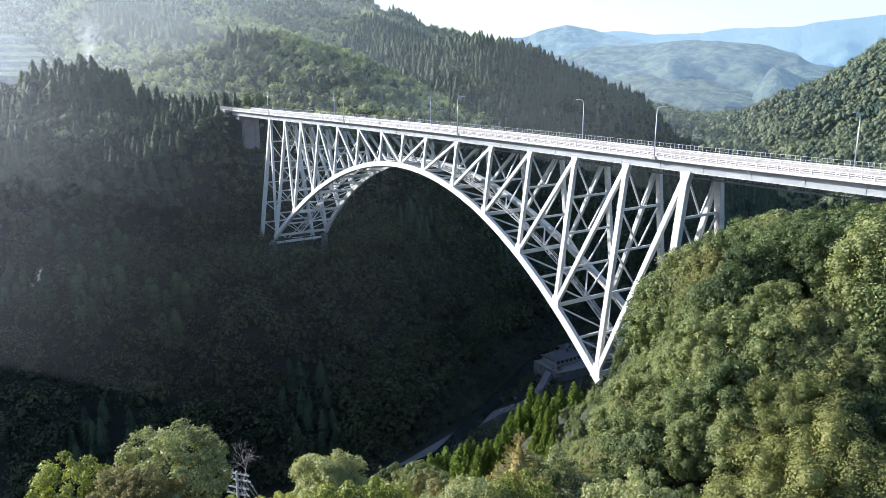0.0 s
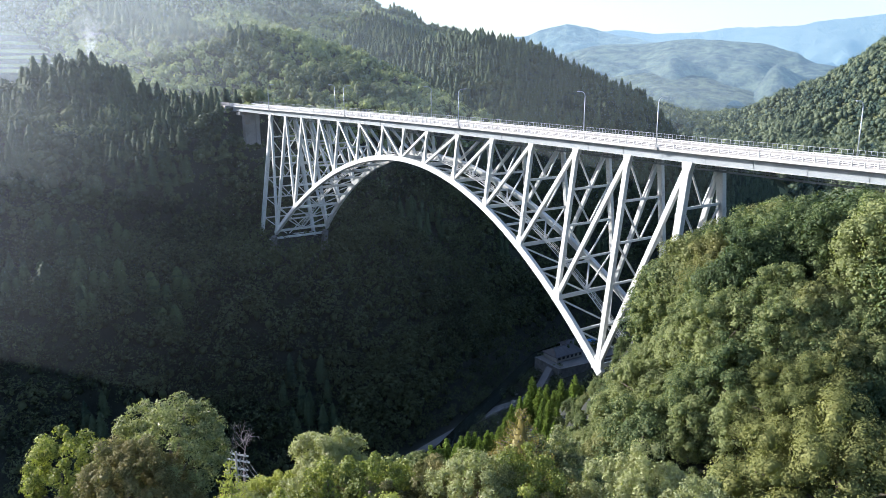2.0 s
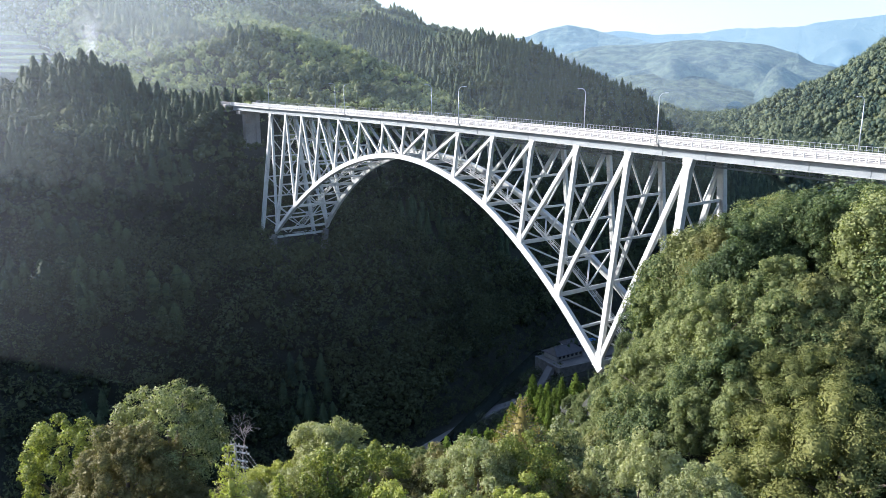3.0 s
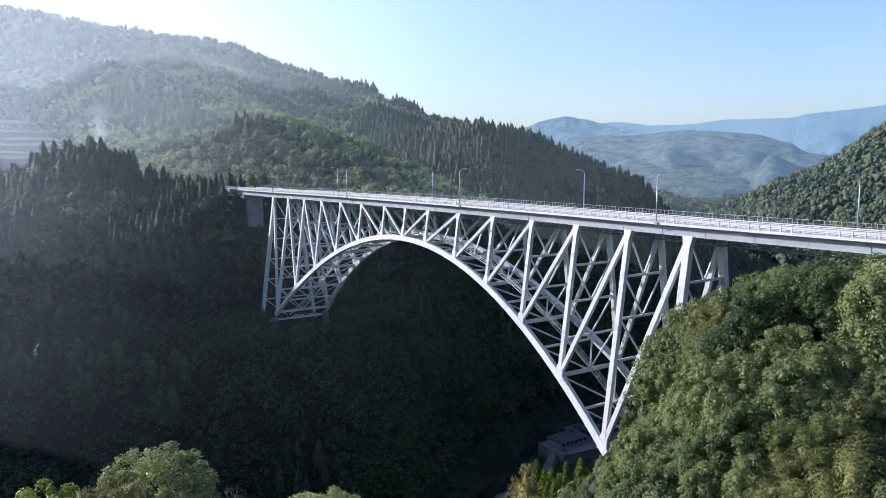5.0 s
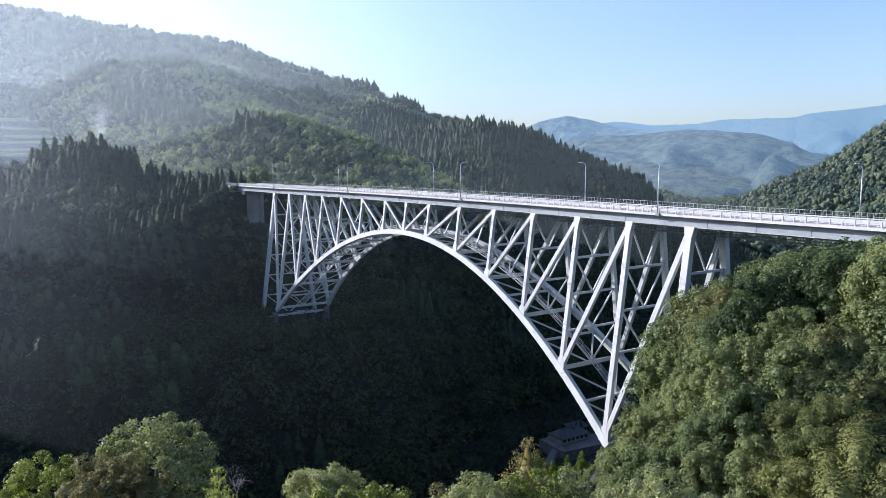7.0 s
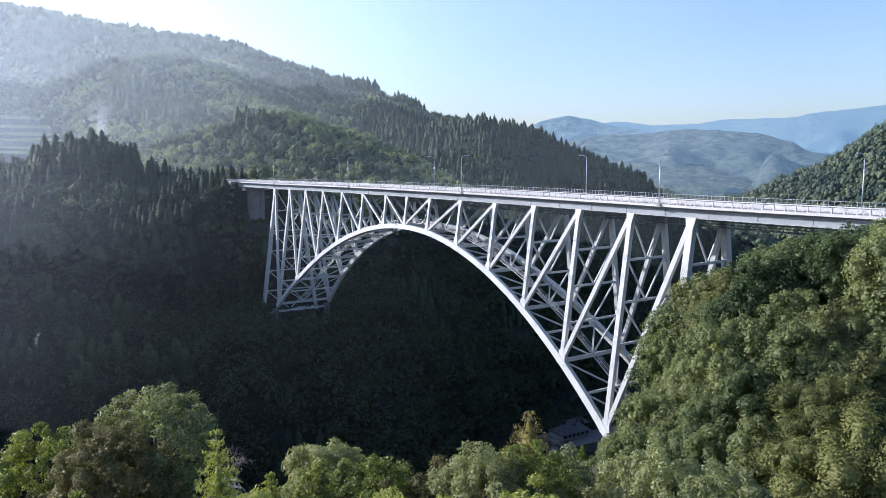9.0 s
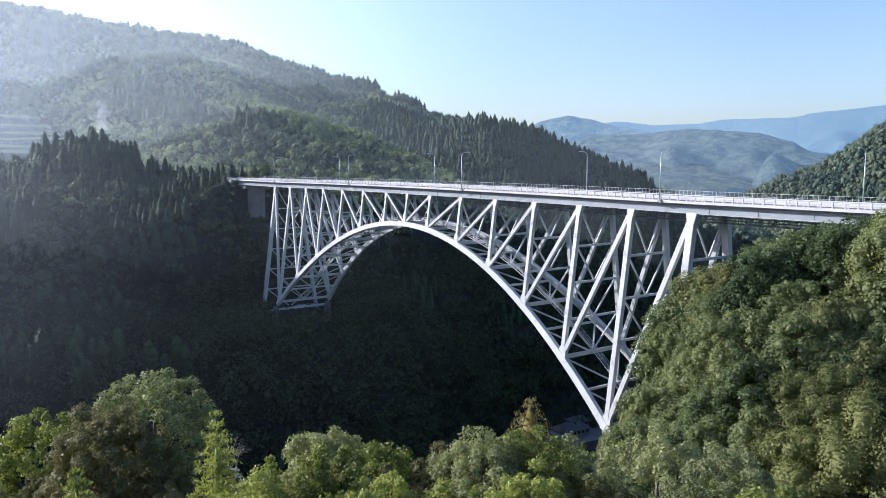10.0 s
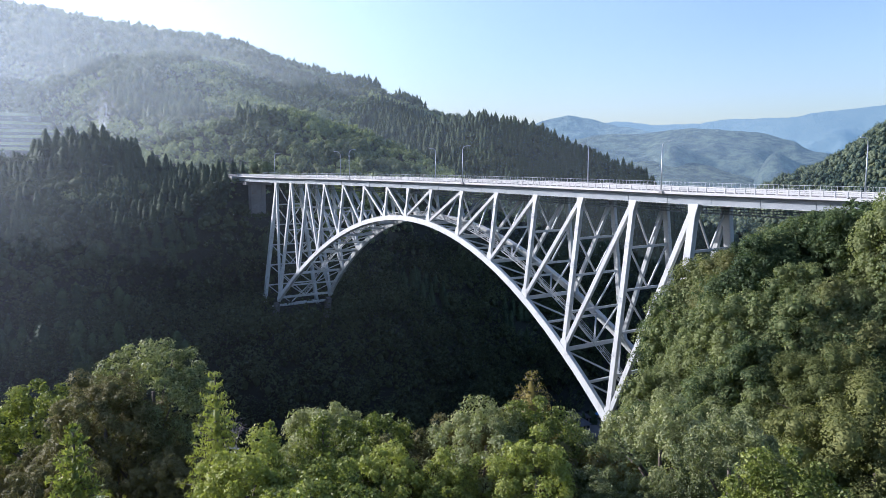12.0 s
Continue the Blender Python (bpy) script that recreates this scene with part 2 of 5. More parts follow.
def tube(bm, points, radii, sides=6):
    rings = []
    for i, (c, r) in enumerate(zip(points, radii)):
        c = Vector(c)
        d = (Vector(points[min(i + 1, len(points) - 1)]) - Vector(points[max(i - 1, 0)])).normalized()
        s = d.orthogonal().normalized()
        u = d.cross(s)
        rings.append([bm.verts.new(c + (s * math.cos(2 * math.pi * k / sides) + u * math.sin(2 * math.pi * k / sides)) * r) for k in range(sides)])
    for a, b in zip(rings, rings[1:]):
        for k in range(sides):
            bm.faces.new((a[k], a[(k + 1) % sides], b[(k + 1) % sides], b[k]))
    bm.faces.new(rings[0][::-1])
    bm.faces.new(rings[-1])
    for f in bm.faces:
        f.smooth = True
    return bm


# ---- the land ----
RIVER = [(40, -420, -124), (14, -180, -120), (-2, -60, -117), (-9, 20, -116), (-58, 110, -115), (-66, 230, -112), (-74, 330, -108),
         (-150, 520, -100), (-420, 800, -85), (-900, 1200, -60), (-1600, 1900, -20)]
WEST_FOOT = [(40, -420, -124), (14, -180, -120), (-2, -60, -117), (-6, 20, -116), (-34, 110, -115), (-48, 230, -112), (-62, 330, -108), (-150, 520, -100), (-420, 800, -85)]
BIG_RIDGE = [(-900, -700, 250), (-820, -250, 215), (-804, -37, 182), (-826, 35, 172), (-834, 141, 165), (-872, 192, 165), (-1090, 290, 200),
             (-1020, 349, 166), (-950, 387, 142), (-882, 414, 122), (-854, 467, 96), (-827, 513, 83), (-834, 593, 68), (-860, 760, 10)]
DARK_RIDGE = [(-520, 120, 46), (-370, 185, 26), (-316, 234, 34), (-279, 251, 32.5), (-255, 275, 28.5), (-219, 302, 13), (-205, 327, 3), (-196, 350, -12), (-180, 380, -50)]
LEFT_CREST = [(-300, -200, 4), (-236, -88, 2), (-203, -54, 9), (-180, -20, -3), (-152, 4, 1.2)]
RIGHT_HILL = [(-100, 1250, 175), (-362, 1055, 58), (-406, 1034, 27), (-445, 1013, -2), (-528, 971, -60), (-640, 915, -95)]
NEAR_SPUR = [(330, -230, 20), (250, -170, 2), (205, -125, -9), (166, -112, -12.5), (153, -114, -13), (152, -106, -16), (147, -98, -20), (160, -99, -15.5), (174, -91, -12.5)]
NEAR_HILL = [(330, 10, 30), (230, -5, 6), (178, -24, 1), (154, -43, -5), (138, -32, -8), (121, -22, -15), (110, -14, -27)]
RAVINE = [(190, -80, -13), (164, -78, -18), (142, -70, -29), (122, -58, -48), (104, -47, -64), (88, -38, -71)]
CEDAR_SPUR = [(104, -44, -66), (82, -32, -70), (66, -8, -72), (62, 12, -76)]
BANK_D = (0, 16, 40, 70, 95, 103, 119, 146, 180, 420)           # rise of the gorge sides away from the river
BANK_Z = (0, 0, 24, 57, 66, 71, 102, 120, 150, 400)
EAST_D = (0, 16, 40, 66, 80, 89, 103, 119, 146, 180, 420)       # the near side: a flat valley floor, then a steep bank
EAST_Z = (0, 1, 4, 9, 24, 64, 72, 102, 120, 150, 400)
# hill out of view, added to cast shade on the far gorge side
SHADE_HILL = [(-420, -330, 100), (-290, -248, 60), (-200, -228, 33), (-130, -225, -4)]
ROAD_LINE = [(-147, 5, 2.15), (-160, 4, 2.5), (-175, 0.5, 3.0), (-190, -6, 3.4), (-205, -14, 3.9), (-222, -24, 4.4)]
NEAR_ROAD = [(150, 5, -2), (200, 5, 0), (300, 30, 6)]


def along(line, x, y):
    """Distance from a polyline and the height along it, for arrays of places."""
    best, height = np.full(x.shape, 1e9), np.zeros(x.shape)
    for (ax, ay, az), (bx, by, bz) in zip(line, line[1:]):
        dx, dy = bx - ax, by - ay
        f = np.clip(((x - ax) * dx + (y - ay) * dy) / (dx * dx + dy * dy), 0, 1)
        d = np.hypot(x - ax - f * dx, y - ay - f * dy)
        near = d < best
        best, height = np.where(near, d, best), np.where(near, az + f * (bz - az), height)
    return best, height


def ridge(line, slope, top, x, y):
    d, h = along(line, x, y)
    return h - slope * (np.sqrt(d * d + top * top) - top)


def waves(x, y, size, seed):
    """Smooth uneven ground: a sum of crossing waves."""
    rng = np.random.default_rng(seed)
    total = np.zeros(np.shape(x))
    for i in range(9):
        a, k, p = rng.uniform(0, math.tau), (0.6 + 0.9 * rng.random()) * math.tau / size, rng.uniform(0, math.tau)
        total = total + np.sin((x * math.cos(a) + y * math.sin(a)) * k + p)
    return total / 4.0


def softmax(a, b, k):
    m = np.maximum(a, b)
    return m + k * np.log(np.exp((a - m) / k) + np.exp((b - m) / k))


def ground(x, y):
    x, y = np.asarray(x, float), np.asarray(y, float)
    h = np.full(x.shape, -70.0)
    far_d, far_h = along(BIG_RIDGE, x, y)
    gentle = np.interp(y, (-90, 90), (0.47, 0.315))                    # the mountain's foot runs out towards the bridge
    spurs = waves(x, y, 230, 61) * 4 * np.clip(far_d / 160, 0, 1)
    h = softmax(h, far_h - gentle * (np.sqrt(far_d * far_d + 3600) - 60) + spurs, 10)
    h = h - 34 * np.exp(-(((x + 430) / 85) ** 2 + ((y + 85) / 60) ** 2))          # hollow with the terraced fields
    for line, slope, top, k in ((SHADE_HILL, 0.85, 15, 4), (DARK_RIDGE, 0.62, 18, 5), (LEFT_CREST, 0.42, 25, 5), (RIGHT_HILL, 0.40, 60, 12),
                                (NEAR_SPUR, 0.85, 7, 2), (NEAR_HILL, 1.05, 8, 2), (NEAR_ROAD, 0.6, 10, 2)):
        h = softmax(h, ridge(line, slope, top, x, y), k)
    d, floor = along(RIVER, x, y)
    far = np.clip((np.hypot(x - 193, y + 120) - 80) / 500, 0, 1)
    h = h + waves(x, y, 140, 3) * (1 + 5 * far) + waves(x, y, 45, 5) * (0.5 + 1.5 * far)
    east = x > np.interp(y, [p[1] for p in RIVER], [p[0] for p in RIVER])
    rise = np.where(east & (y < 160), np.interp(d, EAST_D, EAST_Z), np.where(east, np.interp(d, BANK_D, BANK_Z), np.minimum(np.interp(along(WEST_FOOT, x, y)[0], BANK_D, BANK_Z), np.maximum(0, d - 5) * 1.1)))
    even = np.clip((y - 330) / 150, 0, 1)
    wall = floor + rise * (1 - even) + 0.75 * d * even
    wall = wall + waves(x, y, 60, 7) * 2.5 * np.clip(d / 60, 0, 1)
    gully, bed = along(RAVINE, x, y)
    h = -softmax(-h, -(bed + np.maximum(0, gully - 4) * 1.75), 2.0)
    h = -softmax(-h, -wall, 3.0)
    h = np.maximum(h, ridge(CEDAR_SPUR, 1.25, 5, x, y))
    cut, bed = along(ROAD_LINE, x, y)                                  # the road is cut into the hillside
    h = np.where(x < -145, np.minimum(h, bed - 0.35 + 0.9 * np.maximum(0, cut - 5)), h)
    bench = -16.0 + 1.2 * np.maximum(0, np.abs(y - 4) - 9) + 3.0 * np.maximum(0, -144.5 - x)          # cut round the far pier
    return np.where((x < -110) & (x > -175) & (np.abs(y - 4) < 40), np.minimum(h, bench), h)


def stretch(n, near, reach, mid):
    u = np.linspace(-1, 1, n)
    k = math.asinh(reach / near)
    return mid + near * np.sinh(u * k)


gx, gy = stretch(360, 260, 4600, -60), stretch(360, 260, 4600, 60)
X, Y = np.meshgrid(gx, gy)
Z = ground(X, Y)
n = 360
idx = np.arange(n * n).reshape(n, n)
quads = np.stack([idx[:-1, :-1], idx[:-1, 1:], idx[1:, 1:], idx[1:, :-1]], -1).reshape(-1, 4)
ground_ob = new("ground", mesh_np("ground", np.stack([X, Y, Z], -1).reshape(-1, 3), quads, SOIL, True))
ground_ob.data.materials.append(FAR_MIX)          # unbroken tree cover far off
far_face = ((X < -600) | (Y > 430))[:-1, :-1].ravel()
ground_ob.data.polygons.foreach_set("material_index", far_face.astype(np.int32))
tagged(ground_ob, "steep wooded gorge and hills with dark forest floor", "ground", kind="structure")


def at_ground(x, y):
    return float(ground(np.array([x]), np.array([y]))[0])


# river at the bottom of the gorge
bm = bmesh.new()
rows = []
for (ax, ay, az), (bx, by, bz) in zip(RIVER[:8], RIVER[1:9]):
    for f in np.linspace(0, 1, 8, endpoint=False):
        t = Vector((bx - ax, by - ay, 0)).normalized()
        c = Vector((ax + f * (bx - ax), ay + f * (by - ay), az + f * (bz - az) + 1.0))
        s = Vector((-t.y, t.x, 0)) * 3.0
        rows.append((bm.verts.new(c - s), bm.verts.new(c + s)))
for (a, b), (c, d) in zip(rows, rows[1:]):
    bm.faces.new((a, b, d, c))
me = bpy.data.meshes.new("water")
bm.to_mesh(me)
bm.free()
me.materials.append(WATER)
tagged(new("water", me), "dark shaded river at the bottom of the gorge", "river", kind="structure")


# far mountains, plain backdrop beyond two kilometres
def far_range(name, line, depth, material, label, seed, rough, folds=0.5):
    pts = np.array(line, float)
    s = np.linspace(0, len(pts) - 1, 240)
    cx, cy, cz = (np.interp(s, np.arange(len(pts)), pts[:, i]) for i in range(3))
    cz = cz + waves(cx, cy, 260, seed) * rough + waves(cx, cy, 70, seed + 1) * rough * 0.35
    out = np.stack([cx - 193, cy + 120], -1)
    out = out / np.linalg.norm(out, axis=1)[:, None]
    verts = []
    for f in np.linspace(-1, 1, 49):
        px, py = cx + out[:, 0] * depth * f, cy + out[:, 1] * depth * f
        fold = 1 + folds * (waves(px, py, 420, seed + 2) * 0.6 + waves(px, py, 150, seed + 3) * 0.35) * min(1, abs(f) * 2)
        verts.append(np.stack([px, py, -90 + (cz + 90) * np.clip(1 - abs(f) ** 1.15 * fold, 0, 1)], -1))
    verts = np.array(verts)
    idx = np.arange(49 * 240).reshape(49, 240)
    q = np.stack([idx[:-1, :-1], idx[:-1, 1:], idx[1:, 1:], idx[1:, :-1]], -1).reshape(-1, 4)
    return tagged(new(name, mesh_np(name, verts.reshape(-1, 3), q, material, True)), label, "mountains", kind="structure")


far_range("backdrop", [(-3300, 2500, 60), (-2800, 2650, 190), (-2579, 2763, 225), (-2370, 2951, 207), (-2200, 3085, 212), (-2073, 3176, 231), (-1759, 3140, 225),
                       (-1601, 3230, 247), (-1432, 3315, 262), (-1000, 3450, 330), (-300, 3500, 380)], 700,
          distant("far_mountain_woods", (0.035, 0.055, 0.05), (0.055, 0.075, 0.06), HAZE_GLOW, 0.29), "pale blue mountain range far away in the haze", 21, 6)
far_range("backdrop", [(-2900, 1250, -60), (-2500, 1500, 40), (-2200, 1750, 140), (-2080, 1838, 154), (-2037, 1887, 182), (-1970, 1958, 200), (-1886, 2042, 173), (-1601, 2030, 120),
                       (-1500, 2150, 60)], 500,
          distant("hazy_mountain_woods", (0.01, 0.02, 0.02), (0.10, 0.13, 0.09), HAZE_GLOW, 0.215, 0.025), "hazy blue wooded mountain in the distance", 31, 4)
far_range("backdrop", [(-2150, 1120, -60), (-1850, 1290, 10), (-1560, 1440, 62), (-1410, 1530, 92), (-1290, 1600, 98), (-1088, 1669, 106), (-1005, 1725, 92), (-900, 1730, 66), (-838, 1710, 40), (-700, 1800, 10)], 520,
          distant("haze_blue_hill_woods", (0.004, 0.012, 0.010), (0.10, 0.13, 0.075), HAZE_GLOW, 0.13, 0.03), "wooded hill beyond the valley, blue from painted haze glow", 41, 4, 0.75)
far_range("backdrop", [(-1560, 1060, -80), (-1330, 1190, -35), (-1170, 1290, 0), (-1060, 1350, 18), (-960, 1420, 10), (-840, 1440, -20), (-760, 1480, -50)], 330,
          distant("valley_hill_woods", (0.004, 0.012, 0.008), (0.10, 0.13, 0.065), HAZE_GLOW, 0.088, 0.04), "low wooded spur running down into the far valley", 51, 4, 0.8)


# ---- the bridge ----
LEAN, WIDTH = 0.1335, 10.0                     # outward lean of the trusses, distance between their tops
NODE_X = [0 if i == 7 else math.copysign(12.45 + 15 * (abs(i - 7) - 1), i - 7) for i in range(15)]
SIDES = (("near", 0.0, 1.0), ("far", WIDTH, -1.0))
DECK_ENDS = (-147.0, 172.0)
RISE = 0.00480                                 # curve of the arch ribs


def camber(x):
    return 0.46 * max(0.0, 1 - (x / 103) ** 2)


def rib_z(x):
    return -8.2 - RISE * x * x


def in_truss(x, z, side):
    """A place on the leaning plane of one truss."""
    _, y0, sign = side
    return Vector((x, y0 + sign * LEAN * z, z))


bridge = thing("arch_bridge", "white steel trussed arch road bridge across the wooded gorge", "bridge")

# arch ribs, of welded boxes with a seam at every joint
for side in SIDES:
    bm = bmesh.new()
    xs = np.linspace(-88.6, 88.6, 49)
    rings = []
    for x in xs:
        slope = -2 * RISE * x
        t = Vector((1, 0, slope)).normalized()
        nrm = Vector((0, -side[2] * math.cos(math.atan(LEAN)), math.sin(math.atan(LEAN))))
        u = t.cross(nrm).normalized()
        c = in_truss(x, rib_z(x) - 0.35, side)
        w, d = 1.15, 1.5 + 0.25 * (abs(x) / 88) ** 2
        rings.append([bm.verts.new(c + nrm * a * w / 2 + u * b * d / 2) for a, b in ((1, 0.94), (1, -0.94), (0.92, -1), (-0.92, -1), (-1, -0.94), (-1, 0.94), (-0.92, 1), (0.92, 1))])
    for a, b in zip(rings, rings[1:]):
        for k in range(8):
            bm.faces.new((a[k], a[(k + 1) % 8], b[(k + 1) % 8], b[k]))
    bm.faces.new(rings[0])
    bm.faces.new(rings[-1][::-1])
    bmesh.ops.recalc_face_normals(bm, faces=bm.faces)
    rib = part("arch_rib", bm, STEEL, bridge, "white painted box-section arch rib")
    for x in xs[2:-2:3]:
        bm = bmesh.new()
        slope = Vector((1, 0, -2 * RISE * x)).normalized()
        c = in_truss(x, rib_z(x) - 0.35, side)
        beam(bm, c - slope * 0.06, c + slope * 0.06, 1.19, 1.6 + 0.25 * (abs(x) / 88) ** 2)
        part("splice_band", bm, STEEL, rib)

# posts and diagonals with flared heads
for side in SIDES:
    for i, x in enumerate(NODE_X):
        top = in_truss(x, camber(x) + 0.1, side)
        foot_z = -52.0 if i in (0, 14) else rib_z(x) - 0.2
        foot = in_truss(x, foot_z, side)
        heavy = 1.6 if i in (0, 14) else 0.82 + 0.4 * (abs(x) / 87) ** 1.2
        bm = bmesh.new()
        neck = top.lerp(foot, min(0.4, 2.2 / (top - foot).length))
        beam(bm, neck, foot, heavy * 0.82, heavy)
        beam(bm, top, neck, heavy * 0.82, heavy + 0.9, wide2=heavy * 0.82, deep2=heavy)
        name = "end_post" if i in (0, 14) else "post"
        post = part(name, bm, STEEL, bridge)
        for f in (0.2, 0.45, 0.7):
            if (top - foot).length > 14:
                c, ax = top.lerp(foot, f), (foot - top).normalized()
                bm = bmesh.new()
                beam(bm, c - ax * 0.5, c + ax * 0.5, heavy * 0.82 + 0.07, heavy + 0.07)
                plate = part("splice_plate", bm, STEEL, post)
                across_y = (Vector((0, 1, 0)) - ax * ax.y).normalized()
                along_x = ax.cross(across_y)
                bm = bmesh.new()
                for da in (-0.38, -0.2, 0.2, 0.38):
                    for db in (-0.3, 0.0, 0.3):
                        for out, flat, half in ((across_y, along_x, heavy * 0.41), (along_x, across_y, heavy * 0.5)):
                            for sign in (-1, 1):
                                p = c + ax * da + flat * db * heavy + out * sign * (half + 0.045)
                                box(bm, p - Vector((0.05, 0.05, 0.05)), p + Vector((0.05, 0.05, 0.05)))
                tagged(part("bolt_pattern", bm, GIRDER, plate), "weathered grey bolt heads", kind="stuff")
    for i in range(14):
        a, b = (i, i + 1) if i < 7 else (i + 1, i)       # the outer top joins the inner foot
        top, foot = in_truss(NODE_X[a], camber(NODE_X[a]), side), in_truss(NODE_X[b], rib_z(NODE_X[b]), side)
        size = 0.7 + 0.38 * (abs(NODE_X[a]) / 100) ** 1.2
        bm = bmesh.new()
        beam(bm, top, foot, size * 0.8, size)
        part("diagonal", bm, STEEL, bridge)
    for i in range(1, 14):
        x = NODE_X[i]
        c = in_truss(x, rib_z(x) + 0.5, side)
        bm = bmesh.new()
        lean = in_truss(x, rib_z(x) + 1, side) - in_truss(x, rib_z(x), side)
        beam(bm, c - lean * 1.2, c + lean * 1.7, 0.9 + 0.2 * abs(x) / 87, 1.9 + 0.9 * abs(x) / 87, wide2=0.86, deep2=1.2 + 0.8 * abs(x) / 87)
        part("gusset", bm, STEEL, bridge)


def across(x, z, f):
    """A place between the two trusses, f = 0 at the near one."""
    return in_truss(x, z, SIDES[0]).lerp(in_truss(x, z, SIDES[1]), f)


# sway bracing between the pairs of posts
for i, x in enumerate(NODE_X):
    low = -50.5 if i in (0, 14) else rib_z(x)
    storeys = max(1, round(-low / 9.0))
    zs = [-0.6 + (low + 0.6) * k / storeys for k in range(storeys + 1)]
    for k, (za, zb) in enumerate(zip(zs, zs[1:])):
        bm = bmesh.new()
        beam(bm, across(x, zb, 0.02), across(x, zb, 0.98), 0.42, 0.5, (1, 0, 0))
        part("sway_strut", bm, STEEL, bridge)
        for f in (0.03, 0.97):
            bm = bmesh.new()
            beam(bm, across(x, za, f), across(x, zb, 0.5), 0.32, 0.36, (1, 0, 0))
            part("sway_brace", bm, STEEL, bridge)

# lateral bracing between the ribs
stations = sorted(set(NODE_X[1:14] + [(a + b) / 2 for a, b in zip(NODE_X[1:13], NODE_X[2:14])]))
for a, b in zip(stations, stations[1:]):
    inner, outer = (a, b) if abs(a) < abs(b) else (b, a)
    for f in (0.03, 0.97):
        bm = bmesh.new()
        beam(bm, across(inner, rib_z(inner) - 0.4, f), across(outer, rib_z(outer) - 0.4, 0.5), 0.34, 0.4, (0, 0, 1))
        part("lateral_brace", bm, STEEL, bridge)
for x in stations:
    bm = bmesh.new()
    beam(bm, across(x, rib_z(x) - 0.4, 0.02), across(x, rib_z(x) - 0.4, 0.98), 0.5, 0.6, (0, 0, 1))
    part("lateral_strut", bm, STEEL, bridge)
for x in (-91.5, 91.5):
    bm = bmesh.new()
    beam(bm, across(x, rib_z(x) - 0.6, -0.05), across(x, rib_z(x) - 0.6, 1.05), 0.8, 0.9, (0, 0, 1))
    part("springing_strut", bm, STEEL, bridge)

# stepped inspection walkway up the middle of the arch
walkway = child("arch_walkway", None, bridge, "narrow steel inspection stair along the arch")
walk_x = np.linspace(-87, 87, 59)
for off in (-0.55, 0.55):
    for lift, r in ((0.15, 0.11), (0.75, 0.05), (1.25, 0.06)):
        bm = bmesh.new()
        tube(bm, [across(x, rib_z(x) + 0.25, 0.5) + Vector((0, off, lift)) for x in walk_x], [r] * 59, 4)
        part("stringer" if lift < 0.2 else "handrail", bm, STEEL, walkway)
for x in walk_x:
    base = across(x, rib_z(x) + 0.25, 0.5)
    bm = bmesh.new()
    box(bm, base + Vector((-0.35, -0.55, 0.12)), base + Vector((0.35, 0.55, 0.2)))
    for off in (-0.55, 0.55):
        box(bm, base + Vector((-0.04, off - 0.04, 0.1)), base + Vector((0.04, off + 0.04, 1.28)))
    part("tread_frame", bm, STEEL, walkway)

# deck: edge girders, floor beams, stringers, slab and carriageway
deck_x = [DECK_ENDS[0]] + [x for x in np.linspace(-140, 165, 62)] + [DECK_ENDS[1]]


def swept(profile, xs, lift=0.0):
    """A profile of (y, z) corners carried along the deck's gentle camber."""
    bm = bmesh.new()
    rings = [[bm.verts.new((x, y, z + camber(x) + lift)) for y, z in profile] for x in xs]
    k = len(profile)
    for a, b in zip(rings, rings[1:]):
        for j in range(k):
            bm.faces.new((a[j], a[(j + 1) % k], b[(j + 1) % k], b[j]))
    bm.faces.new(rings[0])
    bm.faces.new(rings[-1][::-1])
    bmesh.ops.recalc_face_normals(bm, faces=bm.faces)
    return bm


for y in (0.0, WIDTH):
    i_beam = [(y - 0.32, 0.1), (y + 0.32, 0.1), (y + 0.32, 0.16), (y + 0.05, 0.16), (y + 0.05, 1.64), (y + 0.32, 1.64), (y + 0.32, 1.72), (y - 0.32, 1.72),
              (y - 0.32, 1.64), (y - 0.05, 1.64), (y - 0.05, 0.16), (y - 0.32, 0.16)]
    girder = part("edge_girder", swept(i_beam, deck_x), GIRDER, bridge, "white steel plate girder, coloured grey-blue as in shade")
    # the flange keeps the unshaded white, as where the sun catches it
    bm = swept([(y - 0.36, 0.03), (y + 0.36, 0.03), (y + 0.36, 0.095), (y - 0.36, 0.095)], deck_x)
    part("bottom_flange", bm, STEEL, girder)
    for x in np.arange(DECK_ENDS[0] + 3, DECK_ENDS[1] - 2, 10.0):
        bm = bmesh.new()
        s = -1 if y == 0 else 1
        box(bm, (x - 0.03, min(y + s * 0.05, y + s * 0.12), 0.17 + camber(x)), (x + 0.03, max(y + s * 0.05, y + s * 0.12), 1.63 + camber(x)))
        part("stiffener", bm, GIRDER, girder)
for y in (2.5, 5.0, 7.5):
    part("stringer", swept([(y - 0.15, 0.9), (y + 0.15, 0.9), (y + 0.15, 1.7), (y - 0.15, 1.7)], deck_x), GIRDER, bridge)
for x in np.arange(-142.45, 168, 7.5):
    bm = bmesh.new()
    beam(bm, (x, 0.08, 0.85 + camber(x)), (x, WIDTH - 0.08, 0.85 + camber(x)), 0.35, 1.3, (1, 0, 0))
    part("floor_beam", bm, GIRDER, bridge)
slab_profile = [(-1.25, 1.95), (-1.25, 2.38), (-0.75, 2.38), (-0.75, 2.12), (10.75, 2.12), (10.75, 2.38), (11.25, 2.38), (11.25, 1.95), (10.3, 1.73), (-0.3, 1.73)]
part("deck_slab", swept(slab_profile, deck_x), SLAB, bridge, "pale concrete deck slab with raised kerbs")
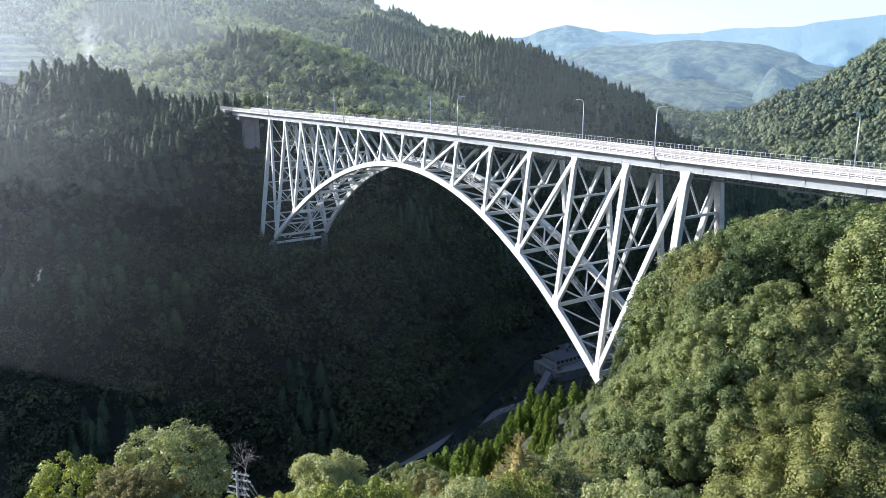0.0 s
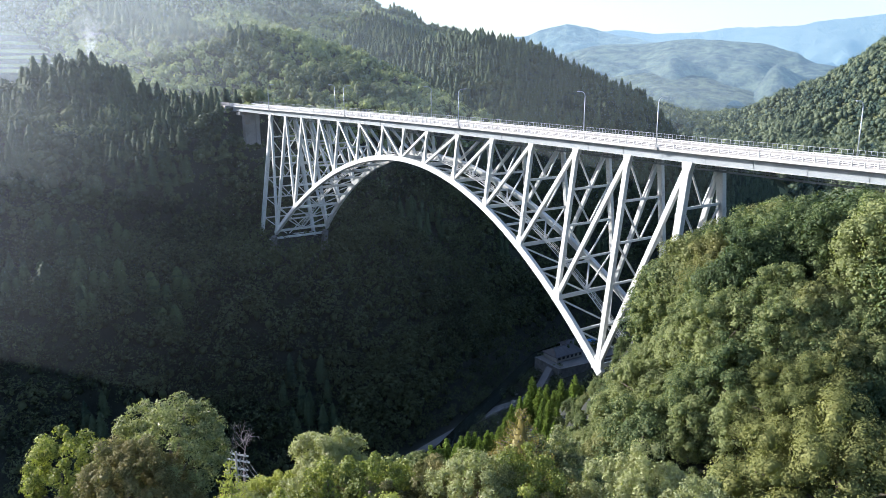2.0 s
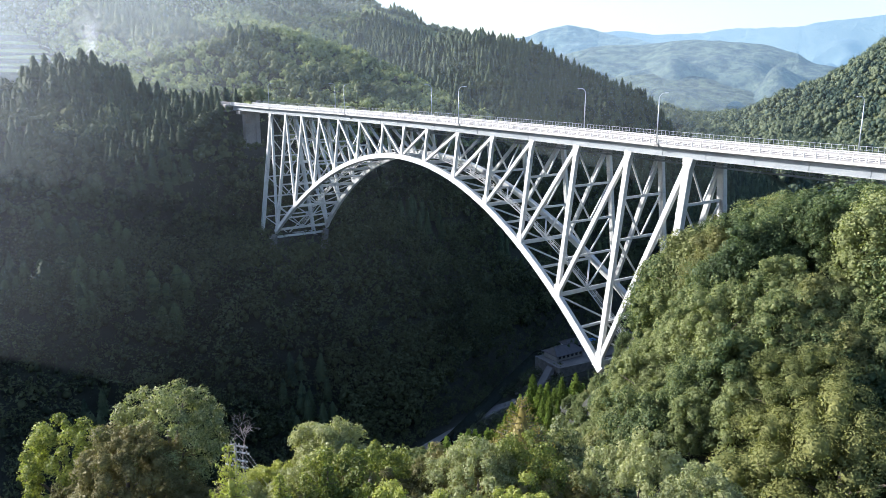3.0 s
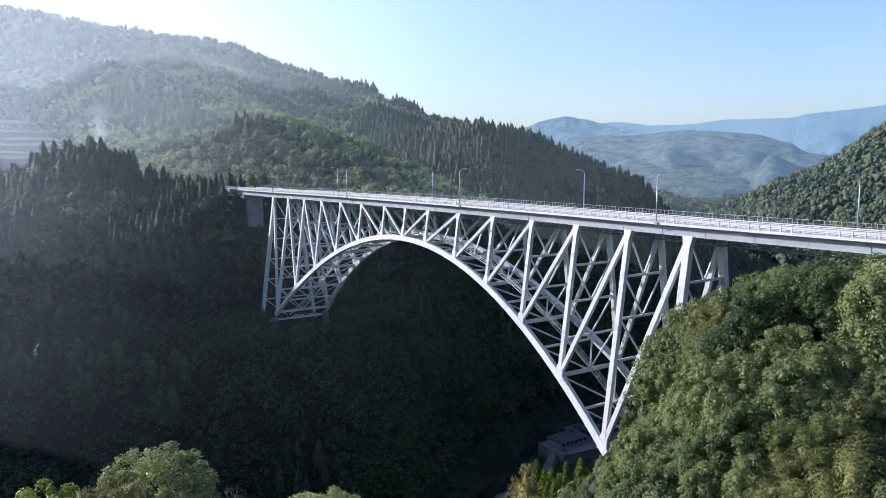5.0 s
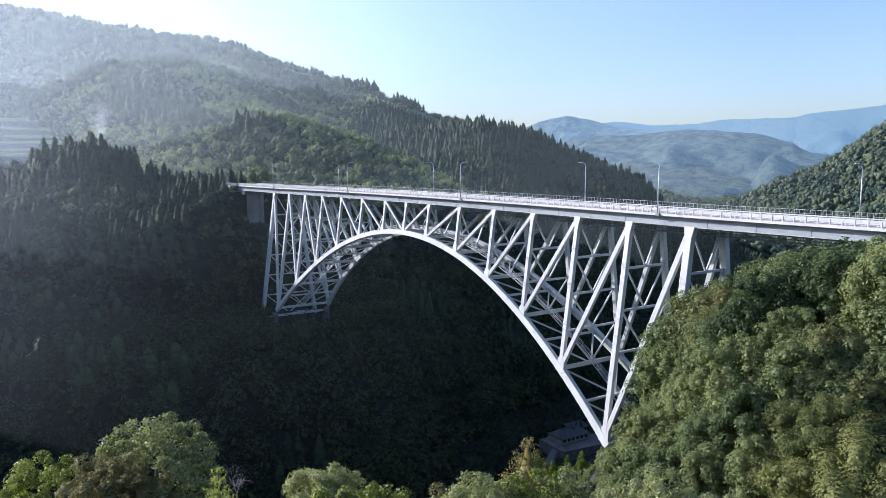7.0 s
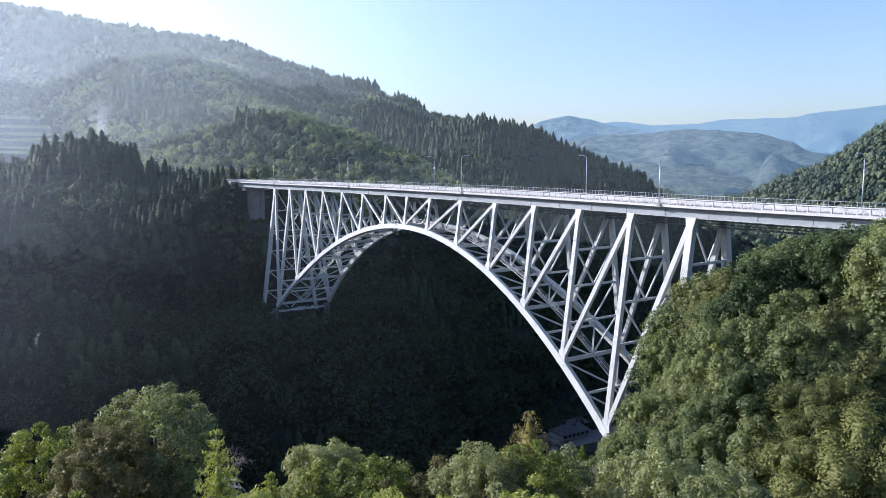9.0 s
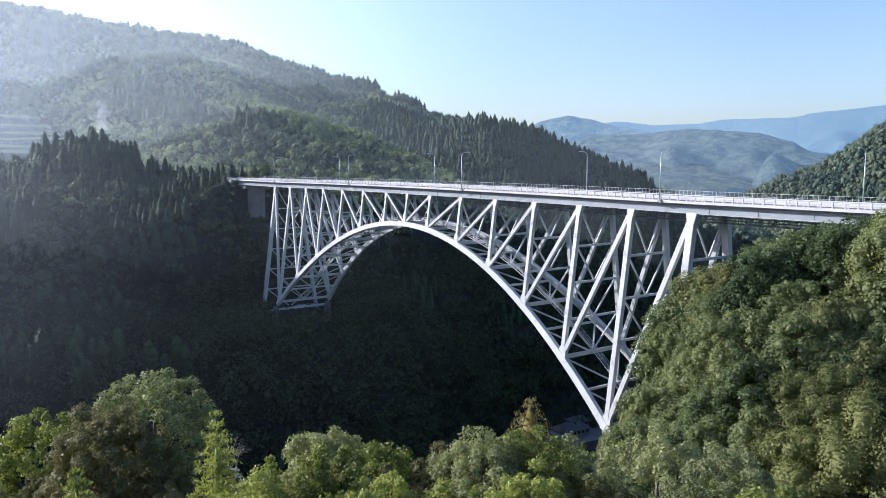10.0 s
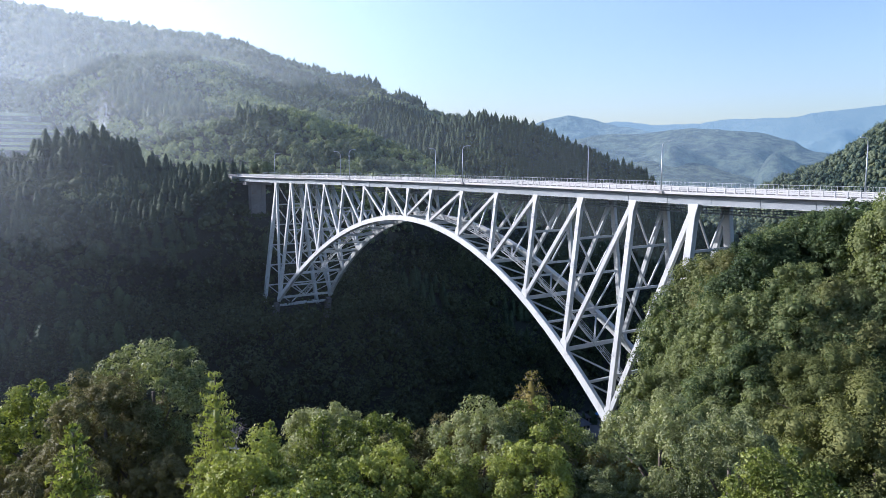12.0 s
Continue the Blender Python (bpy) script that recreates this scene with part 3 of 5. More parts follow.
part("carriageway", swept([(1.3, 2.124), (8.7, 2.124), (8.7, 2.17), (1.3, 2.17)], deck_x), ASPHALT, bridge, "sun-bleached asphalt carriageway")
for ya, yb in ((-1.28, -1.254), (11.254, 11.28)):
    part("edge_fascia", swept([(ya, 1.93), (yb, 1.93), (yb, 2.40), (ya, 2.40)], deck_x), RAIL, bridge, "white painted deck edge")
for y in (1.55, 4.95, 8.35):
    part("lane_line", swept([(y - 0.08, 2.172), (y + 0.08, 2.172), (y + 0.08, 2.178), (y - 0.08, 2.178)], deck_x), SLAB, bridge, "white painted lane line")
for y in (1.0, 9.0):
    part("inner_kerb", swept([(y - 0.22, 2.122), (y + 0.22, 2.122), (y + 0.2, 2.36), (y - 0.2, 2.36)], deck_x), SLAB, bridge)


def railing(name, y, heights, gap, post, rail, material, label):
    top = max(heights)
    holder = child(name, None, bridge, label)
    for h in heights:
        deep = rail * (1.5 if h == top else 1.0)
        bm = swept([(y - rail / 2, 2.38 + h - deep), (y + rail / 2, 2.38 + h - deep), (y + rail / 2, 2.38 + h), (y - rail / 2, 2.38 + h)], deck_x)
        part("rail", bm, material, holder)
    bm = bmesh.new()
    box(bm, (-post / 2, -post / 2, 0), (post / 2, post / 2, top + 0.02), 0.01)
    box(bm, (-post, -post, 0), (post, post, 0.04))
    me = bpy.data.meshes.new("rail_post")
    bm.to_mesh(me)
    bm.free()
    me.materials.append(material)
    for x in np.arange(DECK_ENDS[0] + 0.5, DECK_ENDS[1], gap):
        ob = child("rail_post", me, holder)
        ob.location = (x, y, 2.38 + camber(x))


railing("outer_railing", -1.0, (0.34, 0.64, 0.98), 2.0, 0.21, 0.085, RAIL, "pale painted steel parapet railing")
railing("guard_rail", 1.0, (0.4, 0.72), 2.5, 0.13, 0.13, RAIL, "pale steel vehicle guard rail")
railing("guard_rail", 9.0, (0.4, 0.72), 2.5, 0.13, 0.13, RAIL, "pale steel vehicle guard rail")
railing("tall_fence", 11.0, (0.25, 0.85, 1.5), 1.0, 0.05, 0.03, ALU, "tall thin wire safety fence")

# service walkway with lattice rails under the deck
service = child("service_walkway", None, bridge, "dark steel inspection walkway under the deck")
for y in (6.4, 7.6):
    for z, r in ((-1.95, 0.1), (-1.4, 0.05), (-0.85, 0.06)):
        part("walkway_rail", swept([(y - r, z - r), (y + r, z - r), (y + r, z + r), (y - r, z + r)], [-100, -50, 0, 50, 100, 165]), DARK_STEEL, service)
part("walkway_floor", swept([(6.4, -2.04), (7.6, -2.04), (7.6, -1.98), (6.4, -1.98)], [-100, -50, 0, 50, 100, 165]), DARK_STEEL, service)
bm = bmesh.new()
for y in (-0.6, 0.6):
    box(bm, (-0.05, y - 0.05, -2.05), (0.05, y + 0.05, 0.9))
me = bpy.data.meshes.new("hanger")
bm.to_mesh(me)
bm.free()
me.materials.append(DARK_STEEL)
for x in np.arange(-98, 165, 2.5):
    ob = child("hanger", me, service)
    ob.location = (x, 7.0, camber(x))

# expansion joint boxes in the near edge under each lamp, springing blocks and the tall pier
for x in (-101, -35.5, 29.5, 95.5):
    bm = box(bmesh.new(), (x - 0.45, -1.62, 1.85 + camber(x)), (x + 0.45, -1.254, 2.42 + camber(x)), 0.04)
    part("lamp_bracket", bm, SLAB, bridge)
for x in (-67.5, -2.5, 63, 128.0):
    bm = box(bmesh.new(), (x - 0.45, 11.254, 1.85 + camber(x)), (x + 0.45, 11.62, 2.42 + camber(x)), 0.04)
    part("lamp_bracket", bm, SLAB, bridge)
# blocks and footings take the dark rock colour in place of gorge shade
for sx in (-1, 1):
    for side in SIDES:
        c = in_truss(sx * 89.2, rib_z(89.2) - 1.6, side)
        bm = bmesh.new()
        beam(bm, c + Vector((sx * 0.6, 0, 0.2)), c + Vector((sx * 3.0, 0, -9)), 1.8, 2.0, wide2=2.6, deep2=2.6)
        part("springing_block", bm, ROCK, bridge, "concrete springing block, dark rock colour standing in for shade")
        c = in_truss(sx * 102.45, -52, side)
        bm = box(bmesh.new(), c + Vector((-1.3, -1.3, -8)), c + Vector((1.3, 1.3, -0.2)), 0.15)
        part("post_footing", bm, ROCK, bridge, "concrete footing, dark rock colour standing in for shade")
for px in (-138.6,):
    bm = bmesh.new()
    for ya, yb in ((1.5, 3.5), (6.5, 8.5)):
        box(bm, (px - 1.7, ya, -40), (px + 1.7, yb, -1.6), 0.12)
    box(bm, (px - 1.5, 3.5, -40), (px + 1.5, 6.5, -1.8), 0.05)
    box(bm, (px - 2.3, -0.9, -1.7), (px + 2.3, 10.9, -0.4), 0.12)
    for y in (0, 10):
        box(bm, (px - 0.5, y - 0.45, -0.42), (px + 0.5, y + 0.45, 0.06))
    part("pier", bm, PIER_CONCRETE, bridge, "tall weathered concrete bridge pier, darkened as in shade")
for x0, x1 in ((-168, -153.5), (171.9, 186)):
    bm = box(bmesh.new(), (x0, -1.3, -14), (x1, 11.3, 2.1), 0.1)
    part("abutment", bm, CONCRETE, bridge, "concrete abutment")


# street lamps
def street_lamp(facing):
    lamp = thing("street_lamp", "tall galvanised street lamp with a curved arm on the bridge edge", "street lamp", group="street lamps on the bridge")
    bm = tube(bmesh.new(), [(0, 0, 0), (0, 0, 4), (0, 0, 8.6)], [0.13, 0.1, 0.075], 10)
    part("pole", bm, ALU, lamp)
    arc = [(0, facing * 1.3 * (1 - math.cos(a)), 8.55 + 1.15 * math.sin(a)) for a in np.linspace(0, math.pi / 2, 8)] + [(0, facing * 1.9, 9.72)]
    part("arm", tube(bmesh.new(), arc, [0.07] * 9, 8), ALU, lamp)
    bm = bmesh.new()
    beam(bm, (0, facing * 1.8, 9.72), (0, facing * 2.6, 9.76), 0.3, 0.16, (1, 0, 0), 0.22, 0.1)
    head = part("lamp_head", bm, ALU, lamp)
    bm = box(bmesh.new(), (-0.1, min(facing * 1.9, facing * 2.5), 9.62), (0.1, max(facing * 1.9, facing * 2.5), 9.655), 0.01)
    part("lens", bm, LAMP_GLASS, head)
    bm = box(bmesh.new(), (-0.2, -0.2, 0), (0.2, 0.2, 0.06), 0.01)
    part("base_plate", bm, ALU, lamp)
    return lamp


for xs, y, facing in (((-101, -35.5, 29.5, 95.5), -1.44, 1), ((-67.5, -2.5, 63, 128.0), 11.44, -1)):
    first = street_lamp(facing)
    first.location = (xs[0], y, 2.42 + camber(xs[0]))
    for x in xs[1:]:
        copy_thing(first, pose(x, y, 2.42 + camber(x)))


# ---- trees ----
ICO = [(0, 0, 1)] + [(0.894 * math.cos(a), 0.894 * math.sin(a), 0.447) for a in np.arange(5) * math.tau / 5] \
    + [(0.894 * math.cos(a), 0.894 * math.sin(a), -0.447) for a in (np.arange(5) + 0.5) * math.tau / 5] + [(0, 0, -1)]
ICO_F = [(0, 1 + k, 1 + (k + 1) % 5) for k in range(5)] + [(1 + k, 6 + k, 1 + (k + 1) % 5) for k in range(5)] \
    + [(1 + (k + 1) % 5, 6 + k, 6 + (k + 1) % 5) for k in range(5)] + [(11, 6 + (k + 1) % 5, 6 + k) for k in range(5)]


def ball(level):
    v, f = [np.array(p, float) for p in ICO], list(ICO_F)
    for _ in range(level):
        mid, out = {}, []
        for a, b, c in f:
            k = []
            for p, q in ((a, b), (b, c), (c, a)):
                key = (min(p, q), max(p, q))
                if key not in mid:
                    m = v[p] + v[q]
                    v.append(m / np.linalg.norm(m))
                    mid[key] = len(v) - 1
                k.append(mid[key])
            out += [(a, k[0], k[2]), (b, k[1], k[0]), (c, k[2], k[1]), tuple(k)]
        f = out
    return np.array(v), np.array(f)


BALL0, BALL1 = ball(0), ball(1)


def leaves(rng, centres, radii, count, length, width, lift=0.35, droop=0.0, inner=0.55, outer=1.25, uneven=0.62, folded=False):
    """Single pointed leaves scattered over the clumps. Returns vertices and triangles."""
    w = np.asarray(radii) ** 2
    pick = rng.choice(len(radii), count, p=w / w.sum())
    d = rng.normal(size=(count, 3))
    d[:, 2] += lift * 2
    d /= np.linalg.norm(d, axis=1)[:, None]
    stretch_by = rng.uniform(0.7, 1.35, (len(radii), 3))[pick]
    c = np.asarray(centres)[pick] + d * stretch_by * (np.asarray(radii)[pick] * rng.uniform(inner, outer, count))[:, None]
    nrm = d + rng.normal(size=(count, 3)) * uneven + np.array([0, 0, lift])
    nrm /= np.linalg.norm(nrm, axis=1)[:, None]
    a = np.cross(nrm, rng.normal(size=(count, 3)))
    a[:, 2] -= droop
    a /= np.linalg.norm(a, axis=1)[:, None]
    b = np.cross(nrm, a)
    s = rng.uniform(0.7, 1.35, count)[:, None]
    la, wb = a * length * s, b * width * s
    if folded:                                 # a real leaf shape: two halves along a midrib
        tip, base, dip = c + la * 0.6, c - la * 0.45, nrm * (width * 0.22) * s
        v = np.stack([base, c + wb * 0.5 + dip, tip, c - wb * 0.5 + dip], 1).reshape(-1, 3)
        k = np.arange(count)[:, None] * 4
        return v, np.concatenate([k + np.array([[0, 1, 2]]), k + np.array([[0, 2, 3]])], 1).reshape(-1, 3)
    v = np.stack([c - la * 0.4 - wb * 0.5, c - la * 0.4 + wb * 0.5, c + la * 0.6], 1).reshape(-1, 3)
    return v, np.arange(count * 3).reshape(-1, 3)


def lumps(rng, centres, radii, shape, rough):
    v0, f0 = shape
    vs, fs = [], []
    for k, (c, r) in enumerate(zip(centres, radii)):
        jitter = 1 + rng.uniform(-rough, rough, len(v0))[:, None]
        vs.append(np.asarray(c) + v0 * r * jitter)
        fs.append(f0 + k * len(v0))
    return np.concatenate(vs), np.concatenate(fs)


def merged(*pieces):
    vs, fs, n = [], [], 0
    for v, f in pieces:
        vs.append(v)
        fs.append(f + n)
        n += len(v)
    return np.concatenate(vs), np.concatenate(fs)


def dome_clumps(rng, radius, height, count, small, large, low=1.15):
    """Clump centres over a dome, with a few inside to close it."""
    centres, radii = [], []
    for k in range(count):
        az, up = k * 2.39996 + rng.uniform(-0.3, 0.3), 1 - (k + 0.5) / count * low
        flat = math.sqrt(max(0.0, 1 - max(up, -0.1) ** 2))
        r = rng.uniform(small, large)
        out = rng.uniform(0.72, 0.95)
        centres.append((radius * flat * math.cos(az) * out, radius * flat * math.sin(az) * out, height * up * out))
        radii.append(r)
    return np.array(centres), np.array(radii)


def trunk_mesh(rng, height, spread, thick):
    bm = bmesh.new()
    lean = Vector((rng.uniform(-0.3, 0.3), rng.uniform(-0.3, 0.3), 0))
    tube(bm, [(0, 0, -1.2), lean * 0.3 + Vector((0, 0, height * 0.4)), lean + Vector((0, 0, height))], [thick, thick * 0.75, thick * 0.35], 7)
    for k in range(5):
        a = k * 1.26 + rng.uniform(-0.3, 0.3)
        base = lean * 0.6 + Vector((0, 0, height * rng.uniform(0.45, 0.75)))
        tip = base + Vector((math.cos(a) * spread * 0.7, math.sin(a) * spread * 0.7, height * rng.uniform(0.2, 0.45)))
        tube(bm, [base, base.lerp(tip, 0.5) + Vector((0, 0, 0.3)), tip], [thick * 0.4, thick * 0.28, thick * 0.1], 5)
    me = bpy.data.meshes.new("trunk")
    bm.to_mesh(me)
    bm.free()
    me.materials.append(BARK)
    return me


def broadleaf(name, label, seed, radius, height, stem, clumps, small, large, count, length, width, material, lift=0.35, tight=False, open_crown=False):
    """A tree whose crown is a dome of leafy clumps. Its base is at the ground. tight: closed clumps like a cauliflower's; open_crown: gaps and limbs between them."""
    rng = np.random.default_rng(seed)
    tree = thing(name, label, "tree")
    child("trunk", trunk_mesh(rng, stem + height * 0.4, radius, 0.11 + radius * 0.035), tree)
    centres, radii = dome_clumps(rng, radius, height, clumps, small, large, 1.15 if stem > 3.5 else 1.34)
    bulge = 1 + 0.13 * np.sin(np.arctan2(centres[:, 1], centres[:, 0]) * 3 + seed) + 0.10 * np.sin(centres[:, 2] * 1.7 + seed)
    centres *= bulge[:, None]
    centres[:, 2] += stem
    inner, outer, uneven = (0.70, 1.08, 0.36) if tight else (0.45, 1.18, 0.62) if open_crown else (0.55, 1.25, 0.62)
    core = [] if open_crown else [lumps(rng, centres * (0.90, 0.90, 1.0) - np.array([0, 0, 0.12]) * radii[:, None], radii * (0.54 if tight else 0.5), BALL0, 0.35)]
    v, f = merged(leaves(rng, centres, radii, count, length, width, lift, inner=inner, outer=outer, uneven=uneven, folded=True), *core)
    child("crown", mesh_np("crown", v, f, material), tree)
    return tree


def conifer(name, label, seed, height, radius, tiers, count, length, width, material, stem=0.8, core_size=0.85, taper=0.85):
    """A pointed tree: whorls of branches whose drooping sprays of needles thin out to the tip."""
    rng = np.random.default_rng(seed)
    tree = thing(name, label, "tree")
    bm = tube(bmesh.new(), [(0, 0, -1), (0, 0, height * 0.5), (0, 0, height * 0.97)], [radius * 0.09, radius * 0.06, 0.02], 7)
    centres, radii = [], []
    for t in range(tiers):
        u = (t + rng.uniform(-0.3, 0.3)) / tiers
        u = min(max(u, 0.0), 0.98)
        z, reach = stem + (height - stem) * u, radius * (1 - u) ** taper + 0.05
        turn = rng.uniform(0, math.tau)
        for k in range(7):
            a, r = turn + k * math.tau / 7 + rng.uniform(-0.3, 0.3), reach * rng.uniform(0.7, 1.15)
            tip = Vector((math.cos(a) * r, math.sin(a) * r, z + 0.10 * r))
            tube(bm, [(0, 0, z - 0.1), tip], [0.02 + 0.012 * reach, 0.008], 4)
            for f in (0.35, 0.62, 0.88, 1.0):
                centres.append((tip.x * f, tip.y * f, z + 0.10 * r * f - 0.06 * f))
                radii.append(0.06 + 0.17 * reach * (1.1 - 0.5 * f))
    me = bpy.data.meshes.new("trunk")
    bm.to_mesh(me)
    bm.free()
    me.materials.append(BARK)
    child("trunk", me, tree)
    k = 9
    core = [(math.cos(t * math.tau / k) * radius * w, math.sin(t * math.tau / k) * radius * w, stem + (height - stem) * u)
            for u, w in ((0, 0.5 * core_size), (0.35, 0.36 * core_size), (0.7, 0.16 * core_size)) for t in range(k)] + [(0, 0, height * 0.95)]
    fan = [(r * k + i, r * k + (i + 1) % k, (r + 1) * k + i) for r in range(2) for i in range(k)] \
        + [(r * k + (i + 1) % k, (r + 1) * k + (i + 1) % k, (r + 1) * k + i) for r in range(2) for i in range(k)] + [(2 * k + i, 2 * k + (i + 1) % k, 3 * k) for i in range(k)]
    v, f = merged(leaves(rng, np.array(centres), np.array(radii), count, length, width, 0.2, 0.7, 0.2), (np.array(core), np.array(fan)))
    child("crown", mesh_np("crown", v, f, material), tree)
    return tree


def spread(seed, lo, hi, gap, keep):
    """Places in a rectangle, on a jittered grid; keep says which."""
    rng = np.random.default_rng(seed)
    xs, ys = np.meshgrid(np.arange(lo[0], hi[0], gap), np.arange(lo[1], hi[1], gap))
    xs, ys = xs.ravel() + rng.uniform(-0.42, 0.42, xs.size) * gap, ys.ravel() + rng.uniform(-0.42, 0.42, ys.size) * gap
    m = keep(xs, ys)
    return xs[m], ys[m], rng


def woods(name, label, places, templates, sizes, material, sink=0.8):
    """One joined stand of trees: many copies of a few shapes, each turned and sized by itself."""
    xs, ys, rng = places
    zs = ground(xs, ys) - sink
    vs, fs, n = [], [], 0
    which = rng.integers(0, len(templates), len(xs))
    for k, (v, f) in enumerate(templates):
        m = np.where(which == k)[0]
        if not len(m):
            continue
        a, s, h = rng.uniform(0, math.tau, len(m)), rng.uniform(*sizes, len(m)), rng.uniform(0.85, 1.2, len(m))
        ca, sa = np.cos(a)[:, None], np.sin(a)[:, None]
        px = (v[:, 0] * ca - v[:, 1] * sa) * s[:, None] + xs[m][:, None]
        py = (v[:, 0] * sa + v[:, 1] * ca) * s[:, None] + ys[m][:, None]
        pz = v[:, 2] * (s * h)[:, None] + zs[m][:, None]
        vs.append(np.stack([px, py, pz], -1).reshape(-1, 3))
        fs.append((f[None] + (np.arange(len(m)) * len(v))[:, None, None] + n).reshape(-1, 3))
        n += len(m) * len(v)
    ob = new(name, mesh_np(name, np.concatenate(vs), np.concatenate(fs), material))
    return tagged(ob, label, "woods", kind="stuff")


def bush_template(seed, count, tufts, size, small=0.24, large=0.40):
    """A far broadleaf tree, about one unit wide and one and a half high."""
    rng = np.random.default_rng(seed)
    c, r = dome_clumps(rng, 0.60, 0.66, count, small, large)
    c[:, 2] += 0.72
    return merged(leaves(rng, c, r, tufts, size, size * 0.8, 0.45), lumps(rng, [(0, 0, 0.45)], [0.22], BALL0, 0.35))


def cedar_template(seed, tiers, points, wide=0.21, low=0.10, blunt=0.8, tufts=0):
    """A far cedar of unit height: ragged skirts of drooping boughs one above the other."""
    rng = np.random.default_rng(seed)
    vs, fs, n = [], [], 0
    for t in range(tiers):
        u = t / tiers
        z, r = low + (1 - low) * u, wide * (1 - u) ** blunt + 0.012
        tall = (1 - low) / tiers * 2.1
        az = np.arange(2 * points) * math.pi / points + rng.uniform(0, 6) + rng.uniform(-0.12, 0.12, 2 * points)
        out = r * np.where(np.arange(2 * points) % 2, 0.62, 1.0) * rng.uniform(0.78, 1.18, 2 * points)
        rim = np.stack([np.cos(az) * out, np.sin(az) * out, z - 0.25 * out + rng.uniform(-0.012, 0.012, 2 * points)], -1)
        off = rng.uniform(-0.012, 0.012, 2)
        vs.append(np.concatenate([rim, [(off[0], off[1], min(1.0, z + tall))]]))
        k = np.arange(2 * points)
        fs.append(np.stack([k, (k + 1) % (2 * points), np.full(2 * points, 2 * points)], -1) + n)
        n += 2 * points + 1
    if tufts:                                  # single sprays that break up the outline
        u = 1 - np.sqrt(rng.random(tufts))
        r, az = (wide * (1 - u) ** blunt + 0.01) * rng.uniform(0.75, 1.12, tufts), rng.uniform(0, math.tau, tufts)
        c = np.stack([np.cos(az) * r, np.sin(az) * r, low + (1 - low) * u], -1)
        v = c[:, None] + rng.normal(size=(tufts, 3, 3)) * (0.016, 0.016, 0.024)
        vs.append(v.reshape(-1, 3))
        fs.append(np.arange(tufts * 3).reshape(-1, 3) + n)
    return np.concatenate(vs), np.concatenate(fs)


def puff_template(seed, count, tufts, size, small=0.20, large=0.34):
    """A far round-headed tree: a dome of leafy lumps with ragged tufts between them."""
    rng = np.random.default_rng(seed)
    c, r = dome_clumps(rng, 0.44, 0.62, count, small, large, 1.1)
    c[:, 2] += 0.62
    return merged(lumps(rng, c * 0.9, r * 0.95, BALL0, 0.34), leaves(rng, c, r, tufts, size, size * 0.8, 0.3, inner=0.8))


RIVER_XY = [(a, b, 0) for a, b, _ in RIVER]


def clear(x, y):
    """Off the bridge, its road and its footings."""
    road = along(ROAD_LINE, x, y)[0]
    on_deck = (np.abs(y - 5) < 8) & (((x > -160) & (x < -120)) | (x > 128))
    feet = (np.abs(np.abs(x) - 94) < 11) & (np.abs(y - 5) < 15)
    under = (np.abs(y - 5) < 9) & (np.abs(x) < 175) & (ground(x, y) > -24)
    under = under | ((x > -146) & (x < -125) & (np.abs(y - 3) < 16))
    return ~(on_deck | feet | under | (road < 5.5)) & (along(RIVER, x, y)[0] > 14)


def seen(x, y, left=33.0, right=33.0):
    """Inside the wedge of land in front of the view point."""
    az = np.degrees(np.arctan2(-(x - 193), y + 120))
    return (az < 55.2 + left) & (az > 55.2 - right)


CEDARS = [cedar_template(s, 11, 7, 0.25, 0.10, 0.66, 160) for s in (1, 2, 3, 4, 5)]
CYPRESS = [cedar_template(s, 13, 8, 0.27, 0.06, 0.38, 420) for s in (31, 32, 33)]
FAR_CEDARS = [cedar_template(s, 6, 5, 0.27, 0.10, 0.72, 36) for s in (5, 6, 7, 8)]
MID_BUSHES = [puff_template(s, 7, 120, 0.10) for s in (16, 17, 18, 19)]
CROWNS = [puff_template(s, 6, 70, 0.11) for s in (51, 52, 53)]
TUFTS = [puff_template(s, 4, 80, 0.11, 0.18, 0.30) for s in (41, 42, 43)]
GORGE_BUSHES = [bush_template(s, 14, 120, 0.15) for s in (26, 27, 28)]
FAR_BUSHES = [puff_template(s, 4, 48, 0.13) for s in (21, 22, 23, 24)]


def left_bank(x, y):
    d = along(RIVER_XY, x, y)[0]
    west = np.where(y < 20, x < 0, x < -34 - 0.12 * (y - 110))
    return west & (d > 12) & seen(x, y) & clear(x, y)


def stand(seed, gap, lo, hi, rule, patch, share, other):
    """Places where a patchy mix gives one kind of tree (or, with other, the rest)."""
    def keep(x, y):
        m = waves(x, y, patch, 99) > share
        return rule(x, y) & (~m if other else m)
    return spread(seed, lo, hi, gap, keep)


crest = lambda x, y: left_bank(x, y) & (x > -270) & (y < 330) & ~((x < -215) & (y > -30) & (y < 180))
upper = lambda x, y: crest(x, y) & (ground(x, y) > -34)
lower_side = lambda x, y: crest(x, y) & (ground(x, y) <= -34)
behind = lambda x, y: upper(x, y) & (y > 14) & (y < 190)          # sunny woods behind the far bridge end
before = lambda x, y: upper(x, y) & ~behind(x, y)
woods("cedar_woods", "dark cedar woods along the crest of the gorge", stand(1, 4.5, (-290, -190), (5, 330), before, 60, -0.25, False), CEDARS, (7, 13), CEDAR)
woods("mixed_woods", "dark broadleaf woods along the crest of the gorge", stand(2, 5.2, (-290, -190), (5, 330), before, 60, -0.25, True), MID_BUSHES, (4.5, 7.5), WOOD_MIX)
